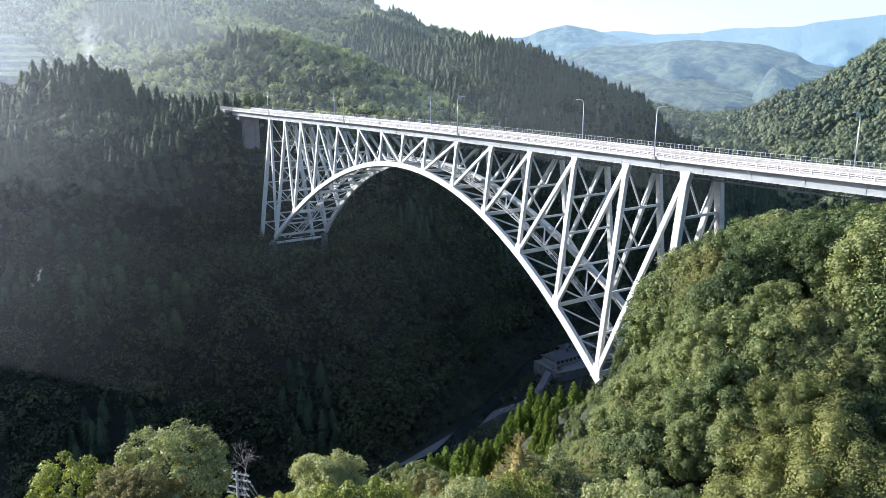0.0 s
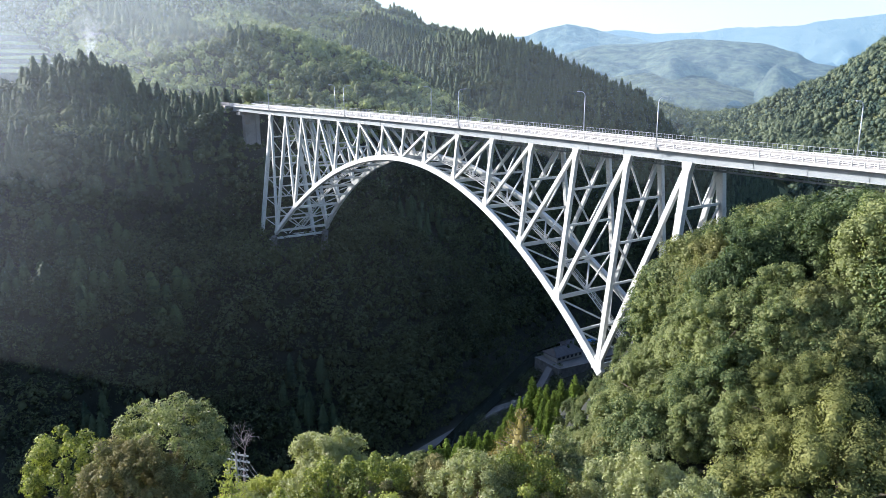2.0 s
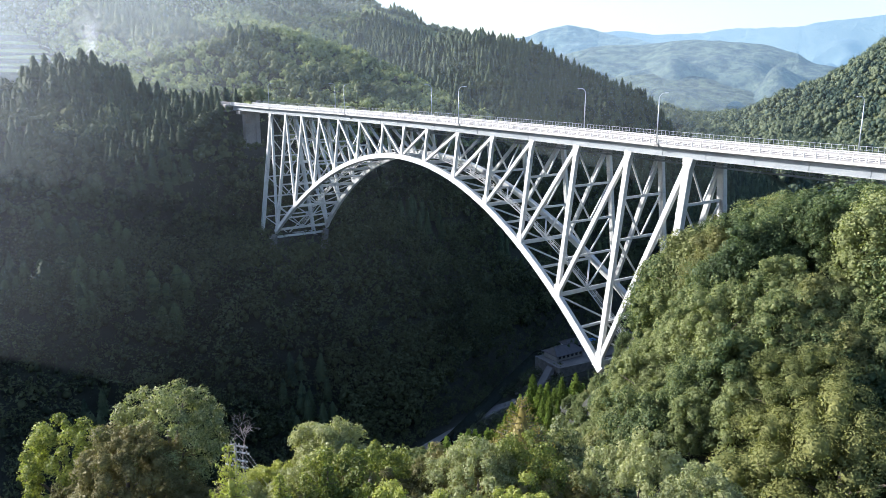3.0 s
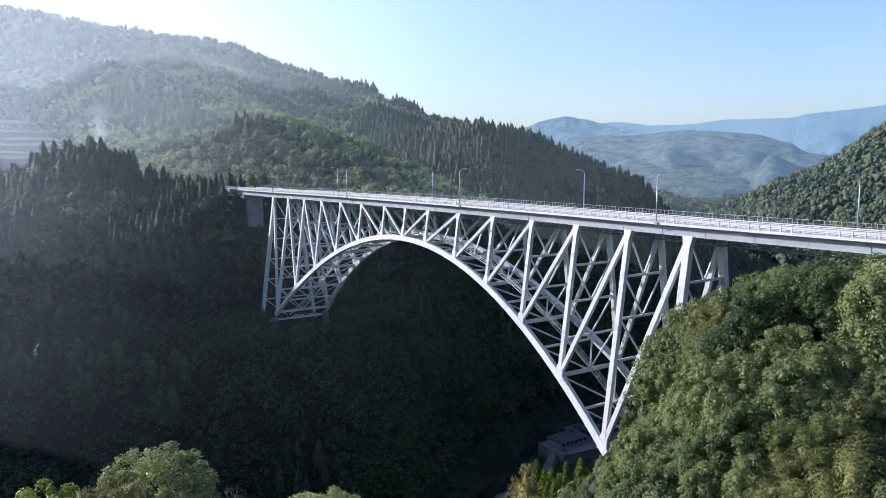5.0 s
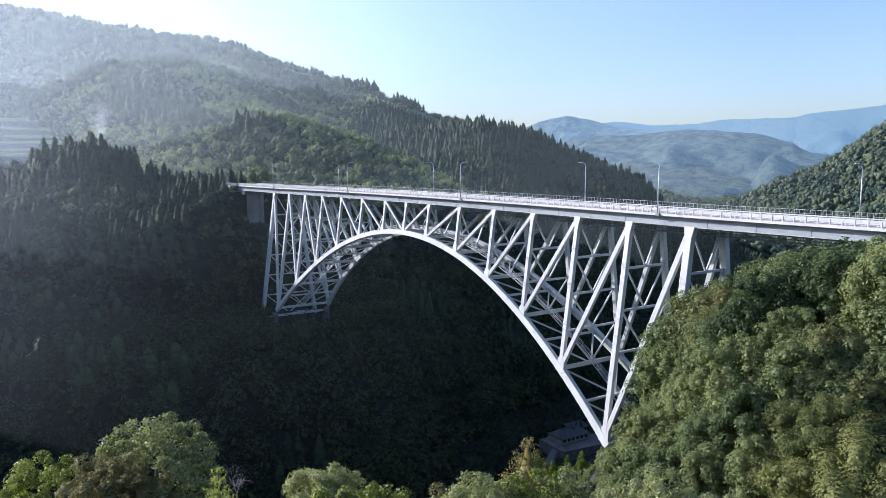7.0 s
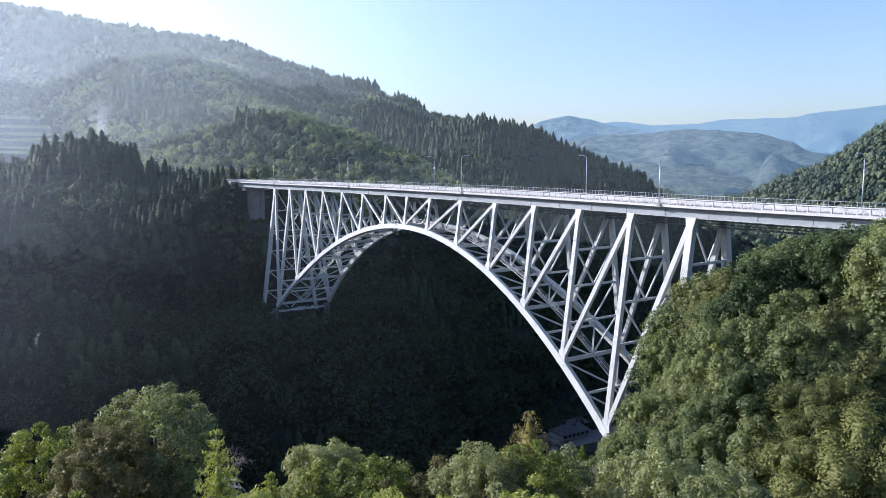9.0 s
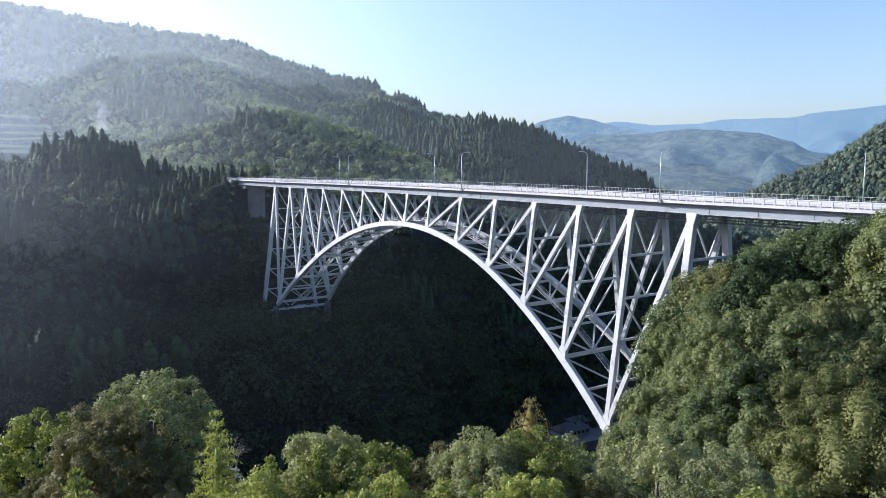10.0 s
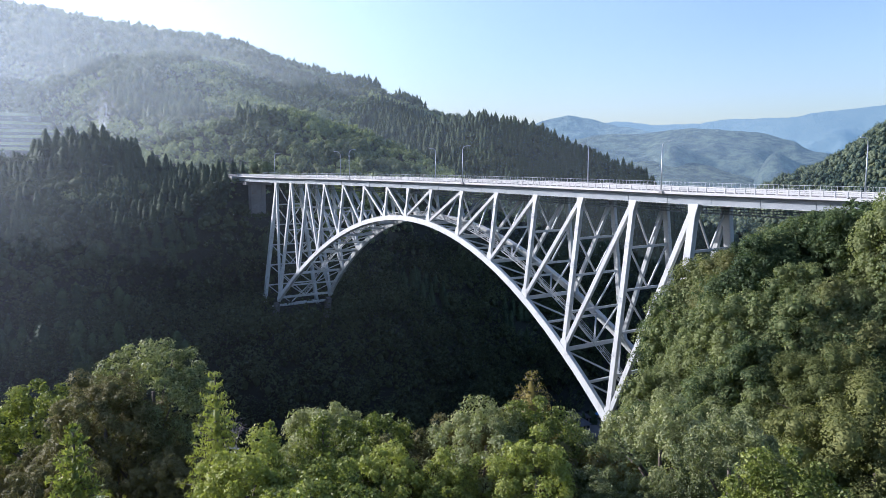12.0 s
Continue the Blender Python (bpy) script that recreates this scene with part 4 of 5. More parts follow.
woods("bamboo_grove", "pale green bamboo behind the far bridge end", stand(26, 4.4, (-290, 10), (5, 200), behind, 50, -0.45, False), TUFTS, (4.0, 6.2), BAMBOO)
woods("mixed_woods", "mixed round-headed woods behind the far bridge end", stand(27, 5.4, (-290, 10), (5, 200), behind, 50, -0.45, True), MID_BUSHES, (5, 8), FAR_MIX)
woods("cedar_woods", "scattered cedars on the deeply shaded gorge side", stand(21, 5.6, (-290, -190), (5, 330), lower_side, 60, 0.75, False), CEDARS, (8, 12), CEDAR)
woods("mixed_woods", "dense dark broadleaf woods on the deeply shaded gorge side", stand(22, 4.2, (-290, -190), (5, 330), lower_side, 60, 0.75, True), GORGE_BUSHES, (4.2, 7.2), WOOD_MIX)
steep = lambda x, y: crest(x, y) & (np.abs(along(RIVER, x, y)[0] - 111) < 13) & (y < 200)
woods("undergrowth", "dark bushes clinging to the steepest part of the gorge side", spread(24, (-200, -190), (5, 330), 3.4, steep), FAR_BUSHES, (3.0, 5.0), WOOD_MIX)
peak = lambda x, y: (np.hypot(x + 201, y + 55) < 24) & left_bank(x, y)
woods("cedar_woods", "taller cedars crowded on the crest of the gorge", spread(25, (-230, -85), (-170, -25), 4.6, peak), CEDARS, (13, 18), CEDAR)
# lighter needles put the sun on these crowns into their colour
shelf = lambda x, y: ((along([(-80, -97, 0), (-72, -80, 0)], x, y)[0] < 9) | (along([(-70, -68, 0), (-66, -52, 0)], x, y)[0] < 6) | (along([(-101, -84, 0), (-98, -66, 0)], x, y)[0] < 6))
woods("cedar_woods", "tall round-topped cypresses on a gorge shelf, lighter green for sunlit crowns", spread(23, (-115, -115), (-50, -40), 6.0, shelf), CYPRESS, (9.5, 13.5), FAR_CEDAR)
# pale crowns; sunlight on this patch is put into the lighter leaves
pale_patch = lambda x, y: along([(-160, -44, 0), (-150, -56, 0), (-143, -68, 0)], x, y)[0] < 5.5
woods("mixed_woods", "pale-crowned broadleaf trees among the dark cedars, lightened as if sunlit", spread(28, (-170, -76), (-134, -36), 5.0, pale_patch), MID_BUSHES, (5.5, 8.5), FAR_MIX)

ridge_rule = lambda x, y: (along(DARK_RIDGE[1:], x, y)[0] < 115) & seen(x, y) & clear(x, y) & (x < -70) & (y > 150) & (y - 190 > -0.9 * (x + 370) - 15)
woods("cedar_woods", "dense dark cedar plantation on the ridge behind the bridge", spread(3, (-480, 150), (-60, 460), 4.7, ridge_rule), FAR_CEDARS, (8, 14), CEDAR)

field = lambda x, y: (x < -388) & (x > -456) & (y < -34)


def front_slope(x, y):
    """The mountain's side towards the bridge, with a strip beyond the crest."""
    own = along(BIG_RIDGE, x, y)[0]
    nearer = along(BIG_RIDGE, x + 0.87 * 40, y - 0.48 * 40)[0]
    return (nearer > own) | (own < 45)


slope_rule = lambda x, y: (x < -120) & (x > -640) & left_bank(x, y) & clear(x, y) & ~ridge_rule(x, y) & ~crest(x, y) & ~field(x, y) & (y < 420)
kind_of = lambda x, y: waves(x, y, 105, 99) + 0.35 * waves(x, y, 40, 98)
bamboo_rule = lambda x, y: slope_rule(x, y) & (kind_of(x, y) > 0.15 - 0.5 * (x > -420))
conifer_rule = lambda x, y: slope_rule(x, y) & (kind_of(x, y) < -0.75) & (x < -270)
round_rule = lambda x, y: slope_rule(x, y) & ~bamboo_rule(x, y) & ~conifer_rule(x, y)
woods("bamboo_grove", "sunlit pale green bamboo groves on the hillside", spread(4, (-640, -120), (-190, 420), 5.0, bamboo_rule), TUFTS, (4.0, 6.4), BAMBOO)
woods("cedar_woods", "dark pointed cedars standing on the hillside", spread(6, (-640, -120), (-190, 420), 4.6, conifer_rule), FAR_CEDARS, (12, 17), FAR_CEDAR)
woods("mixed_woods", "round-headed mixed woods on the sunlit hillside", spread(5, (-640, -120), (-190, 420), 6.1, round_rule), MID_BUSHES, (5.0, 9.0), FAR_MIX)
big_rule = lambda x, y: (x <= -640) & (x > -1130) & seen(x, y, 33, 12) & front_slope(x, y) & (along(BIG_RIDGE, x, y)[0] < 420)
big_conifer = lambda x, y: big_rule(x, y) & (kind_of(x, y) < -0.7)
big_round = lambda x, y: big_rule(x, y) & (kind_of(x, y) >= -0.7)
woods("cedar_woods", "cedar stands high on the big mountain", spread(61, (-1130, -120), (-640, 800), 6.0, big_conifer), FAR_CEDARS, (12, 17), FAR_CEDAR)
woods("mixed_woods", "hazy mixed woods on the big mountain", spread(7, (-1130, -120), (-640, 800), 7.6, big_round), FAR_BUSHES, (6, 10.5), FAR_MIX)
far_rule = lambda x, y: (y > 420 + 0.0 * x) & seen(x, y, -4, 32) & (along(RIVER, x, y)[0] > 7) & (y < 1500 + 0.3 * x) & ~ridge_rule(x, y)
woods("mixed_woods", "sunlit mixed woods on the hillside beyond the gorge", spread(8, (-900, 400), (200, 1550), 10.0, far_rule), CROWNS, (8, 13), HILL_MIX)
right_low = lambda x, y: (x > np.where(y < 20, 0, -34 - 0.12 * (y - 110))) & (x < 128) & (y > -75) & ((y > 0) | (ground(x, y) < -78)) & (y < 420) & ~((x < 6) & (x > -52) & (y > 90) & (y < 155)) & seen(x, y) & clear(x, y) & (along(RIVER_XY, x, y)[0] > 18)
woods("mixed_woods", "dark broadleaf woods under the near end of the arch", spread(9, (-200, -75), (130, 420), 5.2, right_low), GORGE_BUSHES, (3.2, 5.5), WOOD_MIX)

# near trees, each a thing of its own
rng = np.random.default_rng(77)
OAKS = [broadleaf("oak_tree", "evergreen oak with a dense billowing dark green crown", 200 + k, r, h, stem, 88, 0.62, 1.18, 17000, 0.22, 0.155, OAK, tight=True)
        for k, (r, h, stem) in enumerate(((4.4, 6.2, 2.6), (5.2, 6.4, 2.8), (3.8, 6.4, 2.9), (4.8, 6.6, 2.5), (4.2, 5.6, 2.2)))]
PALES = [broadleaf("broadleaf_tree", "pale green broadleaf tree with large glossy leaves", 300 + k, r, h, stem, 100, 0.28, 0.52, 21000, 0.145, 0.075, PALE_LEAF, 0.3, open_crown=True)
         for k, (r, h, stem) in enumerate(((3.0, 4.2, 6.2), (2.4, 3.6, 5.6), (3.4, 3.8, 5.8)))]
FRESHES = [broadleaf("young_tree", "bushy young tree with fresh green leaves", 400 + k, r, h, stem, 60, 0.20, 0.40, 14000, 0.10, 0.07, FRESH, 0.3, open_crown=True)
           for k, (r, h, stem) in enumerate(((1.9, 2.6, 4.2), (1.5, 2.6, 4.0), (2.2, 2.4, 3.8)))]
SHRUBS = [broadleaf("shrub", "low leafy shrub with mid green leaves", 450 + k, r, h, 0.7, 40, 0.25, 0.5, 7000, 0.14, 0.09, leaf, 0.3)
          for k, (r, h, leaf) in enumerate(((1.9, 2.3, OAK), (1.6, 2.6, PALE_LEAF), (2.2, 2.2, OAK)))]
OLIVES = [broadleaf("olive_tree", "dense dome-shaped tree with olive brown leaves", 500 + k, r, h, stem, 90, 0.30, 0.54, 24000, 0.10, 0.058, OLIVE, tight=True)
          for k, (r, h, stem) in enumerate(((2.7, 3.0, 5.4), (3.1, 2.8, 5.2)))]
YOUNG_CEDARS = [conifer("cedar_tree", "pointed young cedar with dense green needles", 600 + k, h, r, 30, 15000, 0.36, 0.20, YOUNG_CEDAR) for k, (h, r) in enumerate(((13, 3.1), (11.5, 2.9), (14.5, 3.2)))]
FEATHER = [conifer("sapling", "feathery light green sapling", 620 + k, h, r, 22, 13000, 0.16, 0.05, FRESH, core_size=0.45) for k, (h, r) in enumerate(((9.0, 2.1), (7.0, 1.6)))]
GOLD = conifer("golden_cedar", "broad pointed cedar turned brownish gold, in clear tiers", 640, 9.5, 4.6, 27, 34000, 0.12, 0.045, GOLD_CEDAR, 0.6, 0.8, 1.0)
GOLD_SHRUB = broadleaf("golden_shrub", "bushy shrub with yellow autumn leaves", 645, 1.7, 2.2, 2.2, 40, 0.25, 0.45, 9000, 0.13, 0.08, GOLD_CEDAR, 0.3)
GOLDEN_OAK = broadleaf("round_tree", "broad dome-shaped tree with yellowish green leaves", 660, 5.4, 6.0, 2.4, 100, 0.6, 1.1, 52000, 0.115, 0.082, YELLOW_OAK, tight=True)
used = set()


TOPS_AT = (-12, -8, -6, -4, 0, 2, 6.5, 8.6, 10.5, 13, 16.5, 20.5, 25, 29, 33)          # the line of treetops, by bearing from the view axis
TOPS_LOW = (0.345, 0.34, 0.335, 0.345, 0.362, 0.36, 0.355, 0.355, 0.355, 0.36, 0.372, 0.35, 0.33, 0.31, 0.275)
TOPS_HIGH = (0.55, 0.545, 0.545, 0.545, 0.56, 0.55, 0.54, 0.535, 0.54, 0.562, 0.565, 0.53, 0.51, 0.50, 0.49)
HILL_AT = (-36, -32, -28.9, -26.2, -24.1, -20.8, -17.4, -15.4, -14.2, -13.2, -12, -10, -8)          # how far the hill's treetops lie below level, by bearing
HILL_LOW = (0.02, 0.03, 0.037, 0.048, 0.062, 0.097, 0.120, 0.175, 0.25, 0.31, 0.345, 0.38, 0.45)


def bearing(x, y):
    return math.degrees(math.atan2(193 - x, y + 120)) - 55.2


def plant(kind, x, y, size=1.0, top=None):
    """Stands a tree on the ground; top, if given, is the height its crown reaches."""
    z = at_ground(x, y)
    turn = pose(x, y, z, 0, 0, float(rng.uniform(0, 360)))
    if top is not None:
        top = max(top, z + 3.0)
        tall = max(v[2] for o in kind.children for v in o.bound_box)
        size = min((top - z) / tall, 1.6)
    scale = float(size * rng.uniform(0.97, 1.03))
    if kind.name not in used:
        used.add(kind.name)
        ob = kind
        ob.matrix_basis = turn
    else:
        ob = copy_thing(kind, turn)
    ob.scale = (scale, scale, scale)
    return ob


# the marked trees of the foreground: kind, x, y, crown top
MARKED = ((PALES[0], 150.0, -110.3, -1.8), (OLIVES[0], 152.6, -113.4, -2.3), (FRESHES[0], 145.2, -115.6, -4.5), (OLIVES[1], 151.5, -111.9, -4.6), (FEATHER[0], 160.9, -110.3, -1.5), (FEATHER[1], 163.2, -116.3, -1.0),
          (PALES[1], 147.5, -98.8, -8.3), (FRESHES[2], 155.7, -100.4, -6.2), (OLIVES[0], 158.7, -99.2, -6.8), (PALES[2], 161.3, -95.8, -4.5), (GOLD, 158.3, -89.8, -5.0),
          (FRESHES[1], 163.4, -99.4, -6.2), (FRESHES[0], 162.2, -92.9, -5.4), (OLIVES[1], 159.4, -94.6, -6.6), (FRESHES[2], 160.8, -102.2, -6.3), (OLIVES[1], 150.5, -115.6, -6.5), (FEATHER[1], 157.0, -103.4, -5.9), (SHRUBS[1], 165.6, -102.4, -5.6), (FRESHES[0], 166.0, -96.4, -5.4), (PALES[2], 151.6, -79.6, -11.5), (OAKS[4], 148.5, -74.2, -14.0), (PALES[0], 153.0, -82.5, -10.6), (FRESHES[1], 164.4, -110.4, -3.0), (FEATHER[1], 159.2, -107.2, -4.6), (FRESHES[2], 167.3, -108.5, -3.6), (OAKS[4], 155.6, -83.8, -8.4),
          (PALES[2], 166.6, -87.3, -5.0), (PALES[0], 172.2, -89.4, -3.6), (FRESHES[0], 177.2, -93.4, -3.4), (OLIVES[0], 171.5, -114.6, -2.6), (FRESHES[1], 170.0, -117.3, -2.2), (PALES[1], 168.6, -116.4, -2.6))
for kind, x, y, top in MARKED:
    plant(kind, x, y, top=top)
# tall cedars on the spur below the arch foot: x, y, tip
SPUR_CEDARS = ((91.6, -25.9, -46.9), (91.2, -23.5, -46.5), (93.0, -23.0, -47.1), (93.3, -28.5, -48.6), (95.3, -27.8, -47.3), (97.7, -28.2, -47.4), (72.8, -12.4, -60.0), (71.6, -7.8, -60.3), (70.5, -3.1, -61.7), (78.2, -12.5, -60.2), (79.7, -16.8, -59.7), (74.4, -4.9, -62.0), (62.9, -2.5, -57.0), (63.9, 1.5, -58.9), (64.9, 5.4, -58.3), (63.8, 11.4, -59.6), (67.1, -3.8, -57.4), (68.0, 0.0, -59.0), (66.0, 6.5, -61.1), (64.5, 13.5, -62.7), (66.9, -10.0, -58.1), (70.2, -15.4, -57.9), (72.3, -19.1, -58.9), (74.5, -22.7, -59.4), (66.7, -7.3, -58.2), (69.1, -4.6, -59.7), (69.0, 1.1, -61.7), (66.9, 7.5, -63.7), (79.2, -29.6, -56.3), (78.4, -32.3, -56.1), (77.5, -33.4, -56.7), (75.9, -34.0, -58.2), (81.4, -33.4, -55.8), (70.8, -34.2, -61.0), (69.8, -35.6, -61.7), (68.8, -37.0, -61.9), (73.6, -33.8, -60.6), (76.7, -26.4, -59.1))
for k, (x, y, top) in enumerate(SPUR_CEDARS):
    plant(YOUNG_CEDARS[k % 3], x, y, top=top)
plant(GOLD_SHRUB, 165.4, -90.7, top=-5.6)


def free(x, y, gap):
    return all((x - m[1]) ** 2 + (y - m[2]) ** 2 > gap * gap for m in MARKED)


for x, y, top in ((95.2, -12.6, -46.6), (98.0, -12.8, -45.2), (92.5, -12.4, -48.0), (100.4, -13.4, -44.2), (97.0, -16.5, -47.2)):
    plant(OAKS[4], x, y, top=top)
# cedars before the far abutment
for k in range(22):
    x = -196 + 2.2 * k + float(rng.uniform(-0.8, 0.8))
    y = float(np.interp(-x, [-p[0] for p in ROAD_LINE], [p[1] for p in ROAD_LINE])) - 7.5 - 2.5 * (k % 2) - float(rng.uniform(0, 1.5))
    plant(YOUNG_CEDARS[k % 3], x, y, top=2.6 + float(rng.uniform(-1.6, 0.8)) + 0.03 * max(0.0, -x - 150))
# oaks on the hill beside the bridge
hill = lambda x, y: (x > 88) & (x < 196) & (y > -76) & (y < -4) & seen(x, y, 10, 46) & clear(x, y) & (along(RIVER, x, y)[0] > 84) & (along(CEDAR_SPUR, x, y)[0] > 6)
for x, y in zip(*spread(10, (84, -80), (200, 0), 5.0, hill)[:2]):
    kind = OAKS[int(rng.integers(0, 5))]
    out = math.hypot(x - 193, y + 120) * math.cos(math.radians(bearing(x, y)))
    fall = float(np.interp(bearing(x, y) + 1.4, HILL_AT, HILL_LOW))          # a crown reaches sideways
    cap = min(7.6 - fall * out, 18.4 - (fall + 10.8 / 103) * out)          # no higher than the hill's outline
    natural = at_ground(x, y) + 9.0 * float(rng.uniform(0.68, 1.0))
    if along(NEAR_HILL, np.array([x]), np.array([y]))[0][0] < 8:
        natural = max(natural, min(cap, at_ground(x, y) + 12.5))
    if bearing(x, y) > -16.6 and x < 140:          # lower crowns on the outer edge of the hill
        natural = min(natural, at_ground(x, y) + 5.2)
    plant(kind, float(x), float(y), top=min(natural, cap))
skirt = lambda x, y: (x > 92) & (x < 122) & (y > -44) & (y < -9) & (along(NEAR_HILL, x, y)[0] < 34) & (np.hypot(x - 92, y + 5) > 9)
for x, y in zip(*spread(18, (90, -46), (124, -8), 4.6, skirt)[:2]):          # leafy skirt at the foot of the hill
    out = math.hypot(x - 193, y + 120) * math.cos(math.radians(bearing(x, y)))
    fall = float(np.interp(bearing(x, y) + 1.5, HILL_AT, HILL_LOW))
    cap = min(7.6 - fall * out, 18.4 - (fall + 10.8 / 103) * out)
    plant(OAKS[int(rng.integers(0, 5))], float(x), float(y), top=min(at_ground(x, y) + float(rng.uniform(4.5, 8.0)) * (0.6 if bearing(x, y) > -16.6 else 1.0), cap))
plant(GOLDEN_OAK, 161.7, -59.5, top=-6.6)
plant(GOLDEN_OAK, 166.5, -63.0, top=-6.9)
for x, y in ((161, -53.5), (163.5, -52.4), (166, -53), (158.5, -54.5), (163, -56.5), (168.4, -54.6), (160.2, -50.8)):
    plant(OAKS[int(rng.integers(0, 5))], x, y, 0.72)
# mixed trees below the view point, low enough to leave it clear
front = lambda x, y: (np.hypot(x - 193, y + 120) > 17) & (np.hypot(x - 193, y + 120) < np.where(y + 120 > 0.62 * (193 - x), 47, 64)) & seen(x, y, 37, 46) & (y < -79)
for x, y in zip(*spread(11, (130, -140), (215, -70), 3.4, front)[:2]):
    if free(x, y, 2.3):
        far = math.hypot(x - 193, y + 120)
        pool = (FRESHES * 2 + PALES[1:2] + FEATHER[1:] + OLIVES[1:]) if far < 30 else (PALES[:2] + OLIVES + FRESHES * 2 + PALES[2:3])
        # darker-leaved kinds stand in for the shade at both edges
        if bearing(x, y) > 18:
            pool = OLIVES * 3 + FEATHER[1:]
        elif bearing(x, y) < -14:
            pool = PALES + OLIVES
        cap = min(7.6 - far * float(np.interp(bearing(x, y), TOPS_AT, TOPS_LOW)), 17.5 - far * float(np.interp(bearing(x, y), TOPS_AT, TOPS_HIGH)))
        natural = at_ground(x, y) + 8.0 * float(rng.uniform(0.7, 1.0))
        plant(pool[int(rng.integers(0, len(pool)))], float(x), float(y), top=min(natural, cap - 0.02 * far * float(rng.random())))
# undergrowth in the gully
low_growth = lambda x, y: (x > 136) & (x < 186) & (y > -88) & (y < np.where(x > 148, -46, -60)) & seen(x, y, 10, 46)
for x, y in zip(*spread(13, (134, -90), (188, -44), 4.0, low_growth)[:2]):
    pool = FRESHES[:1] + SHRUBS + SHRUBS
    plant(pool[int(rng.integers(0, len(pool)))], float(x), float(y), float(rng.uniform(0.8, 1.3)))
gully = lambda x, y: (x > 104) & (x < 152) & (along(RAVINE, x, y)[0] < 13) & (ground(x, y) > -85)
for x, y in zip(*spread(14, (100, -90), (154, -35), 4.0, gully)[:2]):
    plant(SHRUBS[int(rng.integers(0, 3))], float(x), float(y), float(rng.uniform(0.9, 1.5)))
# cedars at the foot of the hill
lower = lambda x, y: (x > 112) & (x < 158) & (y > -98) & (y < -58) & seen(x, y) & (along(RAVINE, x, y)[0] < 22) & (along(NEAR_SPUR, x, y)[0] > 9)
for x, y in zip(*spread(12, (98, -100), (152, -50), 6.2, lower)[:2]):
    if free(x, y, 3.0):
        plant(SHRUBS[int(rng.integers(0, 3))], float(x), float(y), float(rng.uniform(1.3, 1.7)))

# scrub on the valley floor
scrub = lambda x, y: (x > np.interp(y, [p[1] for p in RIVER], [p[0] for p in RIVER]) - 42) & (along(RIVER, x, y)[0] > 3.6) & (along(RIVER, x, y)[0] < 62) & seen(x, y) & ~((x < -18) & (x > -48) & (y > 93)) & (along([(-34, 95, 0), (-24, 72, 0), (-24.5, 59, 0), (-19, 34, 0), (-12, 8, 0), (-6, -20, 0)], x, y)[0] > 4.5)
woods("undergrowth", "low dark scrub on the valley floor", spread(15, (-90, -60), (70, 180), 3.0, scrub), GORGE_BUSHES, (1.8, 3.4), WOOD_MIX, 0.4)

below = lambda x, y: (np.abs(y - 5) < 13) & (x < -100) & (x > -158) & (ground(x, y) < 0.6)
woods("undergrowth", "low bushes under the far end of the bridge", spread(16, (-160, -10), (-98, 20), 2.6, below), FAR_BUSHES, (1.3, 2.2), WOOD_MIX, 0.4)
verge = lambda x, y: (lambda d: (d > 4.9) & (d < 10))(along(ROAD_LINE, x, y)[0])
woods("undergrowth", "low bushes on the road verge", spread(17, (-290, -16), (-146, 28), 2.8, verge), FAR_BUSHES, (1.6, 2.6), BAMBOO, 0.3)


# ---- things in the valley and on the slopes ----
def house(x, y, z, w, d, h, turn, label):
    ob = thing("house", label, "house", group="houses by the river")
    ob.matrix_basis = pose(x, y, z, 0, 0, turn)
    part("wall", box(bmesh.new(), (-w / 2, -d / 2, -1), (w / 2, d / 2, h), 0.05), PLASTER, ob)
    bm = bmesh.new()
    e, rise = 0.8, d * 0.28
    pts = [(-w / 2 - e, -d / 2 - e, h - 0.1), (w / 2 + e, -d / 2 - e, h - 0.1), (w / 2 + e, d / 2 + e, h - 0.1), (-w / 2 - e, d / 2 + e, h - 0.1), (-w / 2 + d * 0.2, 0, h + rise), (w / 2 - d * 0.2, 0, h + rise)]
    v = [bm.verts.new(p) for p in pts]
    low = [bm.verts.new((p[0], p[1], p[2] - 0.18)) for p in pts[:4]]
    for f in ((0, 1, 5, 4), (1, 2, 5), (2, 3, 4, 5), (3, 0, 4)):
        bm.faces.new([v[k] for k in f])
    for k in range(4):
        bm.faces.new((low[k], low[(k + 1) % 4], v[(k + 1) % 4], v[k]))
    bm.faces.new(low[::-1])
    roof = part("roof", bm, ROOF, ob, "dark tiled hipped roof")
    part("ridge_tiles", beam(bmesh.new(), (-w / 2 + d * 0.2, 0, h + rise), (w / 2 - d * 0.2, 0, h + rise), 0.35, 0.3), ROOF, roof)
    for k in range(int(w // 2.5)):
        cx = -w / 2 + 1.5 + k * 2.5
        win = part("window", box(bmesh.new(), (cx - 0.7, -d / 2 - 0.06, 0.9), (cx + 0.7, -d / 2 + 0.02, 2.2), 0.02), GLASS, ob)
        part("window_frame", box(bmesh.new(), (cx - 0.8, -d / 2 - 0.09, 2.2), (cx + 0.8, -d / 2 + 0.02, 2.32)), PLASTER, win)
    return ob


house(-40.5, 109, -109.2, 15, 9, 2.7, 88, "long low house with a dark tiled roof by the river")
house(-45.5, 119, -109.2, 8, 6, 2.9, 80, "small pale house with a dark tiled roof")
house(-40, 146, -109.2, 11, 8, 3.0, 92, "house with a dark tiled roof beside the wall")
wall_ob = thing("retaining_wall", "long concrete retaining wall below the houses", "retaining wall", kind="structure")
corner = Vector((-29, 96, -114))
faces = [(corner + Vector((0.7 * k, 5.6 * k, 0)), corner + Vector((0.7 * k + 0.7, 5.6 * k + 5.6, 0)), 5.4) for k in range(9)]
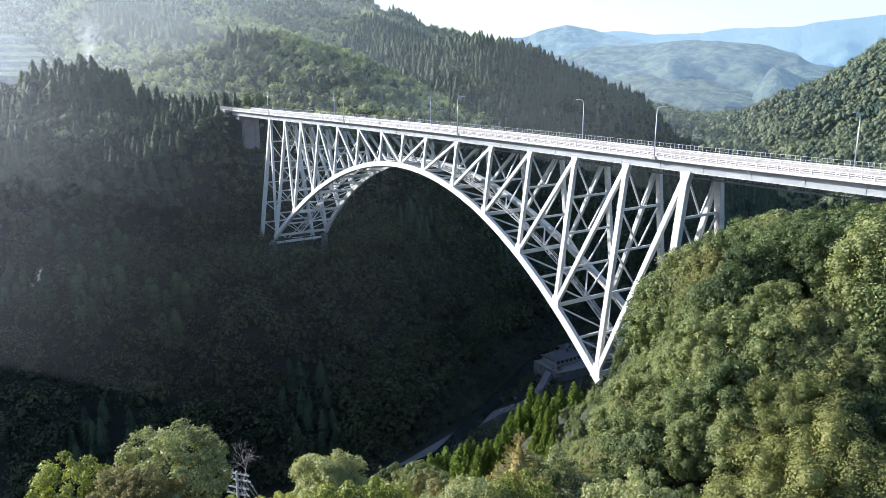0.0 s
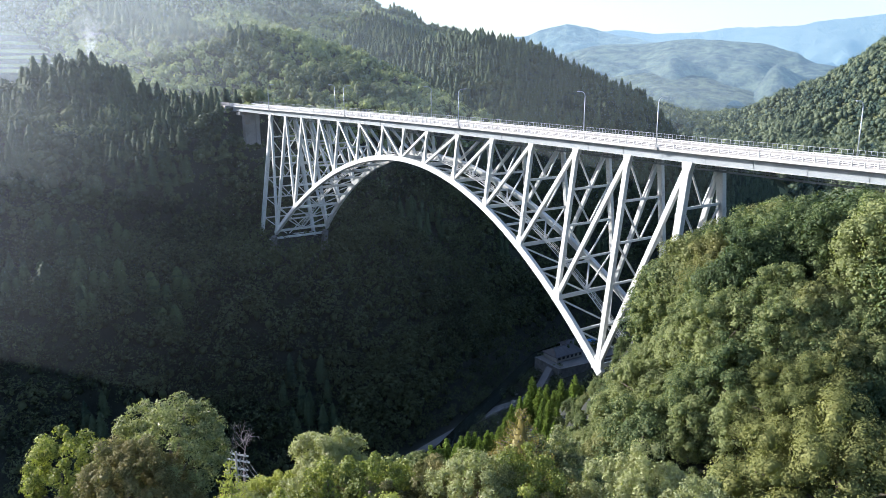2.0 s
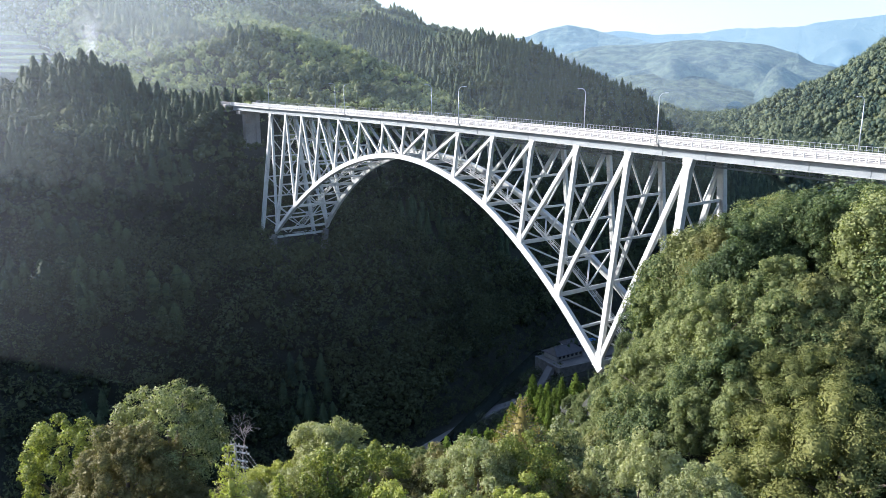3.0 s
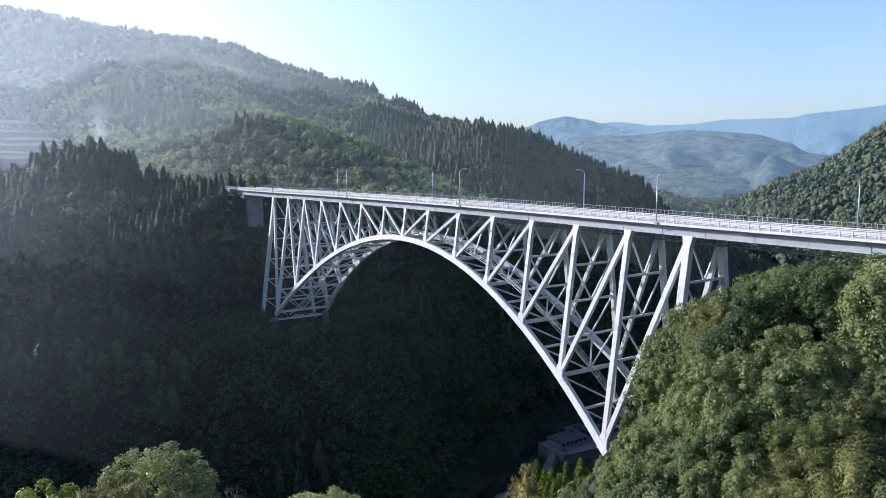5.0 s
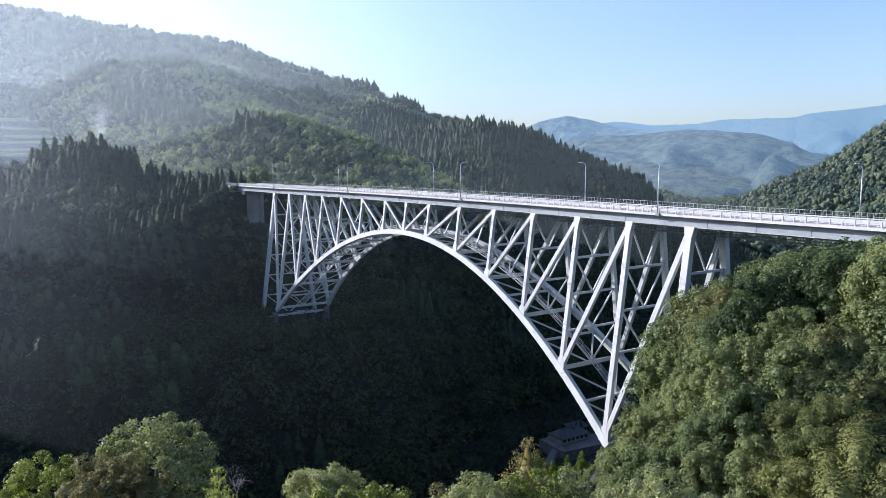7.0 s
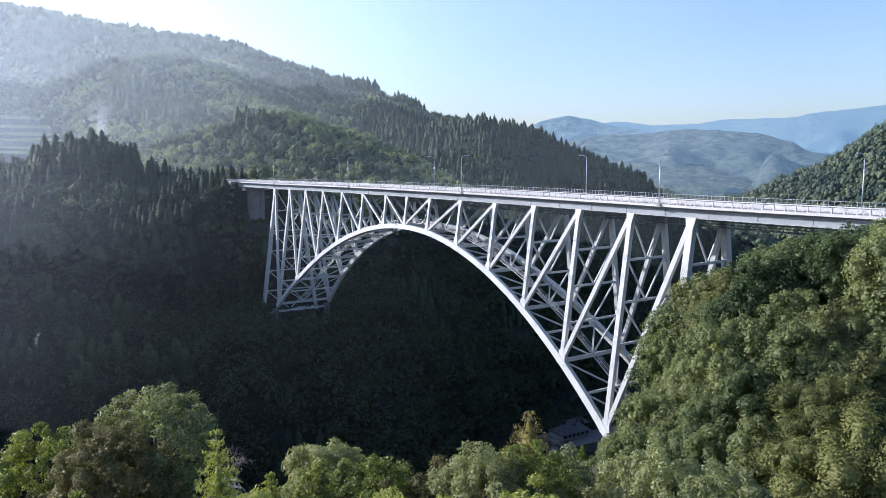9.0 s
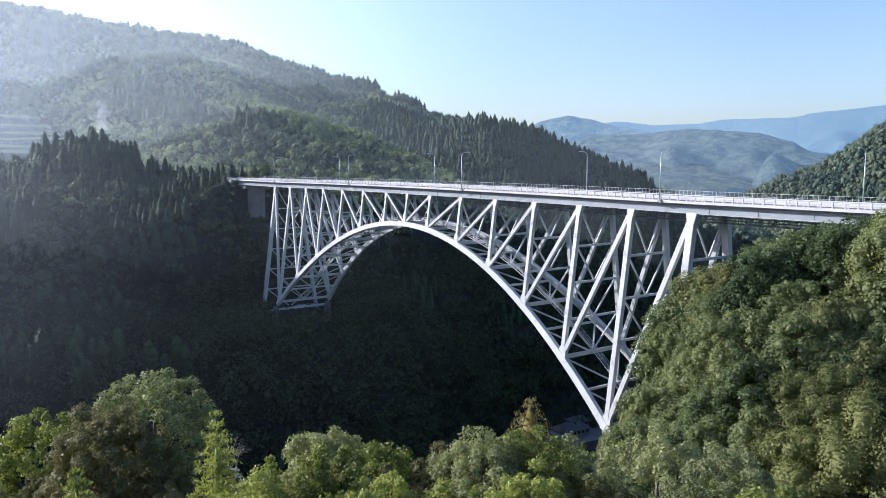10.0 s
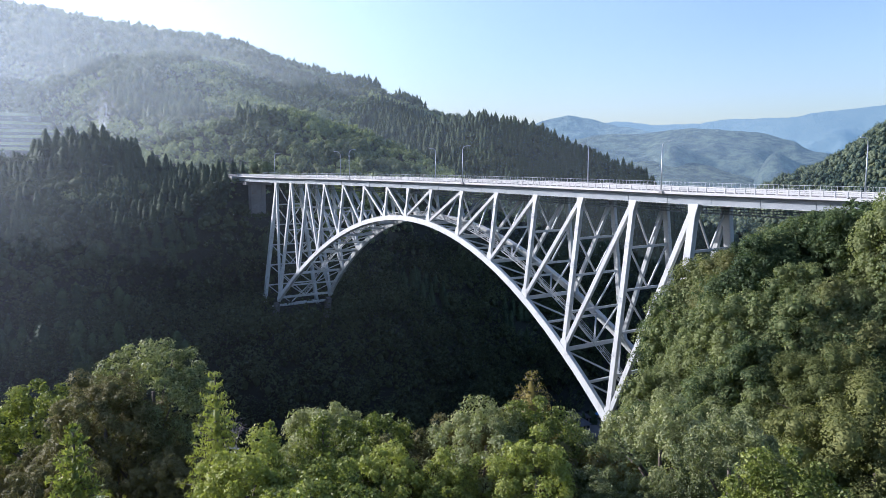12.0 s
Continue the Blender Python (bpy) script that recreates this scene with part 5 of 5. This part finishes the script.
faces += [(corner + Vector((-5.6 * k - 5.6, 0.4 * k + 0.4, 0)), corner + Vector((-5.6 * k, 0.4 * k, 0)), 5.4) for k in range(3)]
faces += [(Vector((-20, 114 + 6 * k, -115)), Vector((-19, 120 + 6 * k, -115)), 3.6) for k in range(5)]
for a, b, high in faces:
    bm = bmesh.new()
    beam(bm, (a + b) / 2, (a + b) / 2 + Vector((0, 0, high)), (b - a).length - 0.05, 0.7, (b - a))
    panel = part("wall_panel", bm, ROCK, wall_ob)
    lip = bmesh.new()
    beam(lip, a + Vector((0, 0, high + 0.1)), b + Vector((0, 0, high + 0.1)), 1.0, 0.22, (b - a).cross(Vector((0, 0, 1))))
    part("coping", lip, ROCK, panel, "pale concrete coping")


def slab_object(name, bm, material, label, category):
    me = bpy.data.meshes.new(name)
    bm.to_mesh(me)
    bm.free()
    me.materials.append(material)
    return tagged(new(name, me), label, category, kind="structure")


slab_object("pavement", box(bmesh.new(), (-47, 97.8, -114), (-29.2, 152, -109.2), 0.1), ASPHALT, "grey paved yard round the houses by the river", "pavement")
lane = [(-34, 95), (-28, 84), (-24, 72), (-24.5, 59), (-19, 34), (-12, 8), (-6, -20)]
bm = bmesh.new()
rows = []
for k in range(37):
    f = k / 6
    i = min(int(f), 5)
    c = Vector(lane[i]).lerp(Vector(lane[i + 1]), f - i)
    z = max(at_ground(c.x + s, c.y) for s in (-3, 0, 3)) + 0.35 + max(0.0, (c.y - 80) * 0.28)
    rows.append([bm.verts.new((c.x + s, c.y, z + dz)) for s, dz in ((-2.8, -2), (-1.8, 0), (1.8, 0), (2.8, -2))])
for a, b in zip(rows, rows[1:]):
    for k in range(3):
        bm.faces.new((a[k], a[k + 1], b[k + 1], b[k]))
bmesh.ops.recalc_face_normals(bm, faces=bm.faces)
slab_object("road", bm, ASPHALT, "narrow grey lane along the valley floor", "road")
tarp = thing("tarpaulin", "bright blue tarpaulin spread over a low shed", "tarpaulin", (-44, 132.5, -109.2))
bm = bmesh.new()
grid = bmesh.ops.create_grid(bm, x_segments=10, y_segments=8, size=1.0)
for v in bm.verts:
    v.co = Vector((v.co.x * 3.0, v.co.y * 2.2, 2.2 - 0.9 * v.co.x ** 2 * 0.5 - 0.6 * v.co.y ** 2 + 0.12 * math.sin(9 * v.co.x + 4 * v.co.y)))
part("sheet", bm, TARP, tarp)
part("shed", box(bmesh.new(), (-2.2, -1.6, 0), (2.2, 1.6, 1.1), 0.05), PLASTER, tarp)

# the road that leaves the far end of the bridge
road_line = [(x, y) for x, y, _ in ROAD_LINE]
bm = bmesh.new()
rows = []
for i, (x, y) in enumerate(road_line):
    a, b = Vector(road_line[max(i - 1, 0)]), Vector(road_line[min(i + 1, 5)])
    t = (b - a).normalized()
    z = ROAD_LINE[i][2]
    rows.append([bm.verts.new((x + t.y * s, y - t.x * s, z + dz)) for s, dz in ((-4.2, -0.5 if i < 2 else -4), (-3.4, 0), (3.4, 0), (4.2, -0.5 if i < 2 else -4))])
for a, b in zip(rows, rows[1:]):
    for k in range(3):
        bm.faces.new((a[k], a[k + 1], b[k + 1], b[k]))
bmesh.ops.recalc_face_normals(bm, faces=bm.faces)
me = bpy.data.meshes.new("road")
bm.to_mesh(me)
bm.free()
me.materials.append(ASPHALT)
tagged(new("road", me), "pale road climbing away from the far bridge end", "road", kind="structure")
barrier = thing("guard_rail", "white guard rail along the climbing road", "guard rail")
for (xa, ya, za), (xb, yb, zb) in zip(ROAD_LINE[3:5], ROAD_LINE[4:6]):
    bm = bmesh.new()
    beam(bm, (xa, ya - 3.2, za + 0.75), (xb, yb - 3.2, zb + 0.75), 0.1, 0.4)
    part("rail", bm, RAIL, barrier)
    for f in np.linspace(0, 0.9, 6):
        c = Vector((xa, ya - 3.2, za)).lerp(Vector((xb, yb - 3.2, zb)), float(f))
        part("post", box(bmesh.new(), c + Vector((-0.07, -0.07, -0.5)), c + Vector((0.07, 0.07, 0.9))), RAIL, barrier)

# a white van on the climbing road
van = thing("van", "small white van standing on the road beyond the bridge", "van")
van.matrix_basis = pose(-197.5, -9.6, 3.62, 0, 0, 28)
part("body", box(bmesh.new(), (-2.2, -0.85, 0.35), (2.2, 0.85, 1.15), 0.12), RAIL, van, "white painted van body")
part("cabin", box(bmesh.new(), (-2.1, -0.8, 1.15), (1.5, 0.8, 2.0), 0.15), RAIL, van)
for x0, x1 in ((-1.8, -0.8), (-0.6, 0.3), (0.45, 1.2)):
    for y in (-0.81, 0.81):
        part("window", box(bmesh.new(), (x0, y - 0.02, 1.25), (x1, y + 0.02, 1.75)), GLASS, van, "dark side window")
for x in (-1.4, 1.4):
    for y in (-0.8, 0.8):
        wheel = part("wheel", tube(bmesh.new(), [(x, y - 0.1, 0.34), (x, y + 0.1, 0.34)], [0.34, 0.34], 14), ROOF, van, "black tyre")
        part("rim", tube(bmesh.new(), [(x, y - 0.115, 0.34), (x, y + 0.115, 0.34)], [0.19, 0.19], 10), ALU, wheel, "grey steel rim")

# terraced fields on the hillside: sloping grass banks between narrow treads
for k in range(6):
    x0 = -392 - 11.5 * k
    z0 = max(at_ground(x0 - 9, y) for y in (-90, -75, -62, -50, -40)) + 1.2
    bm = bmesh.new()
    rows = []
    for j in range(19):
        y = -118 + (92 - 6 * abs(k - 2)) * j / 18
        bend = 2.2 * math.sin(j * 0.42 + k * 0.9) - 0.0045 * (j - 9) ** 3 * 0.2
        rows.append([bm.verts.new((x0 + dx + bend, y, z0 + dz)) for dx, dz in ((2.4, -6), (0.9, -0.25), (0.4, 0.0), (-6, 1.3), (-13.5, 2.9), (-14, -6))])
    for a, b in zip(rows, rows[1:]):
        for i in range(5):
            bm.faces.new((a[i], b[i], b[i + 1], a[i + 1]))
    bm.faces.new(rows[0])
    bm.faces.new(rows[-1][::-1])
    bmesh.ops.recalc_face_normals(bm, faces=bm.faces)
    me = bpy.data.meshes.new("field_terrace")
    bm.to_mesh(me)
    bm.free()
    me.materials.append(GRASS)
    me.materials.append(ROCK)
    for face in me.polygons:
        face.material_index = 1 if abs(face.normal.z) < 0.6 else 0
    tagged(new("field_terrace", me), "grassy terraced field stepped into the hillside", "field", "terraced fields")


# power pole in front, half hidden by trees, with its wires
pole = thing("utility_pole", "grey utility pole with pale crossarms standing among the trees", "utility pole")
PX, PY, PT = 136.4, -102.0, -14.2
base = at_ground(PX, PY)
part("pole", tube(bmesh.new(), [(PX, PY, base - 1), (PX, PY, PT)], [0.17, 0.12], 10), CONCRETE, pole)
for dz, half in ((-0.2, 1.2), (-0.75, 1.3), (-1.5, 1.1), (-2.1, 1.1)):
    arm = part("crossarm", beam(bmesh.new(), (PX - half * 0.8, PY - half * 0.6, PT + dz), (PX + half * 0.8, PY + half * 0.6, PT + dz), 0.1, 0.12), ALU, pole, "pale steel crossarm")
    for f in (-0.9, -0.35, 0.35, 0.9):
        c = Vector((PX + half * 0.8 * f, PY + half * 0.5 * f, PT + dz))
        part("insulator", tube(bmesh.new(), [c, c + Vector((0, 0, 0.12)), c + Vector((0, 0, 0.26))], [0.05, 0.075, 0.04], 8), SLAB, arm, "white porcelain insulator")
for f in (-0.9, -0.35, 0.35, 0.9):
    a = Vector((PX + 0.75 * f, PY + 0.47 * f, PT - 0.05))
    b = a + Vector((34, -4.5, 7))
    pts = [a.lerp(b, float(u)) - Vector((0, 0, 3.0 * u * (1 - u))) for u in np.linspace(0, 1, 14)]
    wire_me = bpy.data.meshes.new("power_wire")
    bm = tube(bmesh.new(), pts, [0.009] * 14, 4)
    bm.to_mesh(wire_me)
    bm.free()
    wire_me.materials.append(DARK_STEEL)
    tagged(new("power_wire", wire_me), "thin sagging power wire from the utility pole", "wire", "power wires")

# bare dead tree beside the pole
dead = thing("dead_tree", "bare dead tree with grey forked twigs", "tree")
rng = np.random.default_rng(5)
bm = bmesh.new()


def fork(p, d, length, thick, level):
    q = p + d * length
    tube(bm, [p, p.lerp(q, 0.5) + Vector(rng.uniform(-0.06, 0.06, 3)), q], [thick, thick * 0.8, thick * 0.6], 5)
    if level:
        for k in range(3):
            turn = Vector(rng.normal(size=3)) * 0.55
            fork(p.lerp(q, float(rng.uniform(0.55, 1.0))), (d + turn + Vector((0, 0, 0.12))).normalized(), length * 0.68, thick * 0.55, level - 1)


dx, dy = 135.8, -101.2
fork(Vector((dx, dy, at_ground(dx, dy) - 0.5)), Vector((0, 0, 1)), -15.6 - at_ground(dx, dy), 0.13, 0)
fork(Vector((dx, dy, -16.2)), Vector((0.1, 0.1, 1)).normalized(), 1.85, 0.07, 5)
part("branch", bm, PALE_BARK, dead)


# thin smoke rising from a bonfire behind the crest: a cloud of fine flakes
SMOKE, smoke_nt, smoke_b = mat("thin_smoke")
drops = smoke_nt.nodes.new("ShaderNodeBsdfTranslucent")
drops.inputs["Color"].default_value = (0.85, 0.88, 0.92, 1)
smoke_nt.nodes.remove(smoke_b)
smoke_nt.links.new(drops.outputs[0], smoke_nt.nodes["Material Output"].inputs["Surface"])
rng = np.random.default_rng(12)
u = rng.random(8000) ** 0.8
c = np.stack([-359 - 8 * u, -22 + 9 * u + 1.6 * np.sin(6 * u), 24 + 27 * u], -1) + rng.normal(size=(8000, 3)) * (0.5 + 4.5 * u)[:, None]
flake = rng.normal(size=(8000, 3, 3)) * 0.075
tagged(new("smoke_plume", mesh_np("smoke_plume", (c[:, None] + flake).reshape(-1, 3), np.arange(24000).reshape(-1, 3), SMOKE)), "thin pale smoke rising above the dark cedars", "smoke", kind="stuff")

# pale boulders along the river
rng = np.random.default_rng(31)
for k in range(26):
    f = float(rng.uniform(0.15, 0.95))
    c = Vector((-9, 20, -116)).lerp(Vector((-58, 110, -115)), f) + Vector((rng.uniform(5, 16), rng.uniform(-3, 3), 1.2))
    r = float(rng.uniform(0.5, 1.3))
    v, tri = lumps(rng, [(0, 0, 0)], [r], BALL1, 0.22)
    v[:, 2] *= 0.6
    rock = new("boulder", mesh_np("boulder", v, tri, ROCK))
    rock.location = c.x, c.y, at_ground(c.x, c.y) + 0.2 * r
    tagged(rock, "pale rounded boulder beside the river", "boulder", "river boulders")


# see-through sheets added as haze and sun glare over the gorge and mountainside
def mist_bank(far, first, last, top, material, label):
    """An upright haze sheet that bends round the valley at one distance."""
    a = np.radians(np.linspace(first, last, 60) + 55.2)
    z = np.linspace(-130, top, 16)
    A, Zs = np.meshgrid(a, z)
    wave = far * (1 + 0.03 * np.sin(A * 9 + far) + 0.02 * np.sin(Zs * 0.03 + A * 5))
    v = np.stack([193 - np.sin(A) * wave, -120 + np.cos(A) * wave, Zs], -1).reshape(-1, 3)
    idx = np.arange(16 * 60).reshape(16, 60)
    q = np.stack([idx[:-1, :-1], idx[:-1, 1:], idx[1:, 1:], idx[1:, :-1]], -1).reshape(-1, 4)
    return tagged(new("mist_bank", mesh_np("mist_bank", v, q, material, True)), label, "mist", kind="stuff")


mist_bank(215, -24, 44, 150, haze("gorge_haze", 0.046, (40, -320, -10), 80, 350, 60, 150, -92, -14, (0.74, 0.84, 1.0)), "see-through sheet standing in for bluish haze in the gorge")
mist_bank(290, -24, 44, 190, haze("crest_haze", 0.062, (-60, -330, 90), 80, 470, 80, 190, -50, 15), "see-through sheet standing in for bluish haze before the crest")
mist_bank(430, -44, 44, 300, haze("slope_haze", 0.095, (-250, -280, 120), 60, 780, 180, 300), "see-through sheet standing in for sunlit haze over the hillside")
mist_bank(540, -44, 44, 380, haze("hillside_haze", 0.070, (-380, -260, 170), 60, 800, 200, 380), "see-through sheet standing in for sunlit haze over the hillside")
mist_bank(720, -44, 44, 520, haze("mountain_haze", 0.055, (-540, -220, 230), 60, 1500, 260, 520), "see-through sheet standing in for haze before the big mountain")
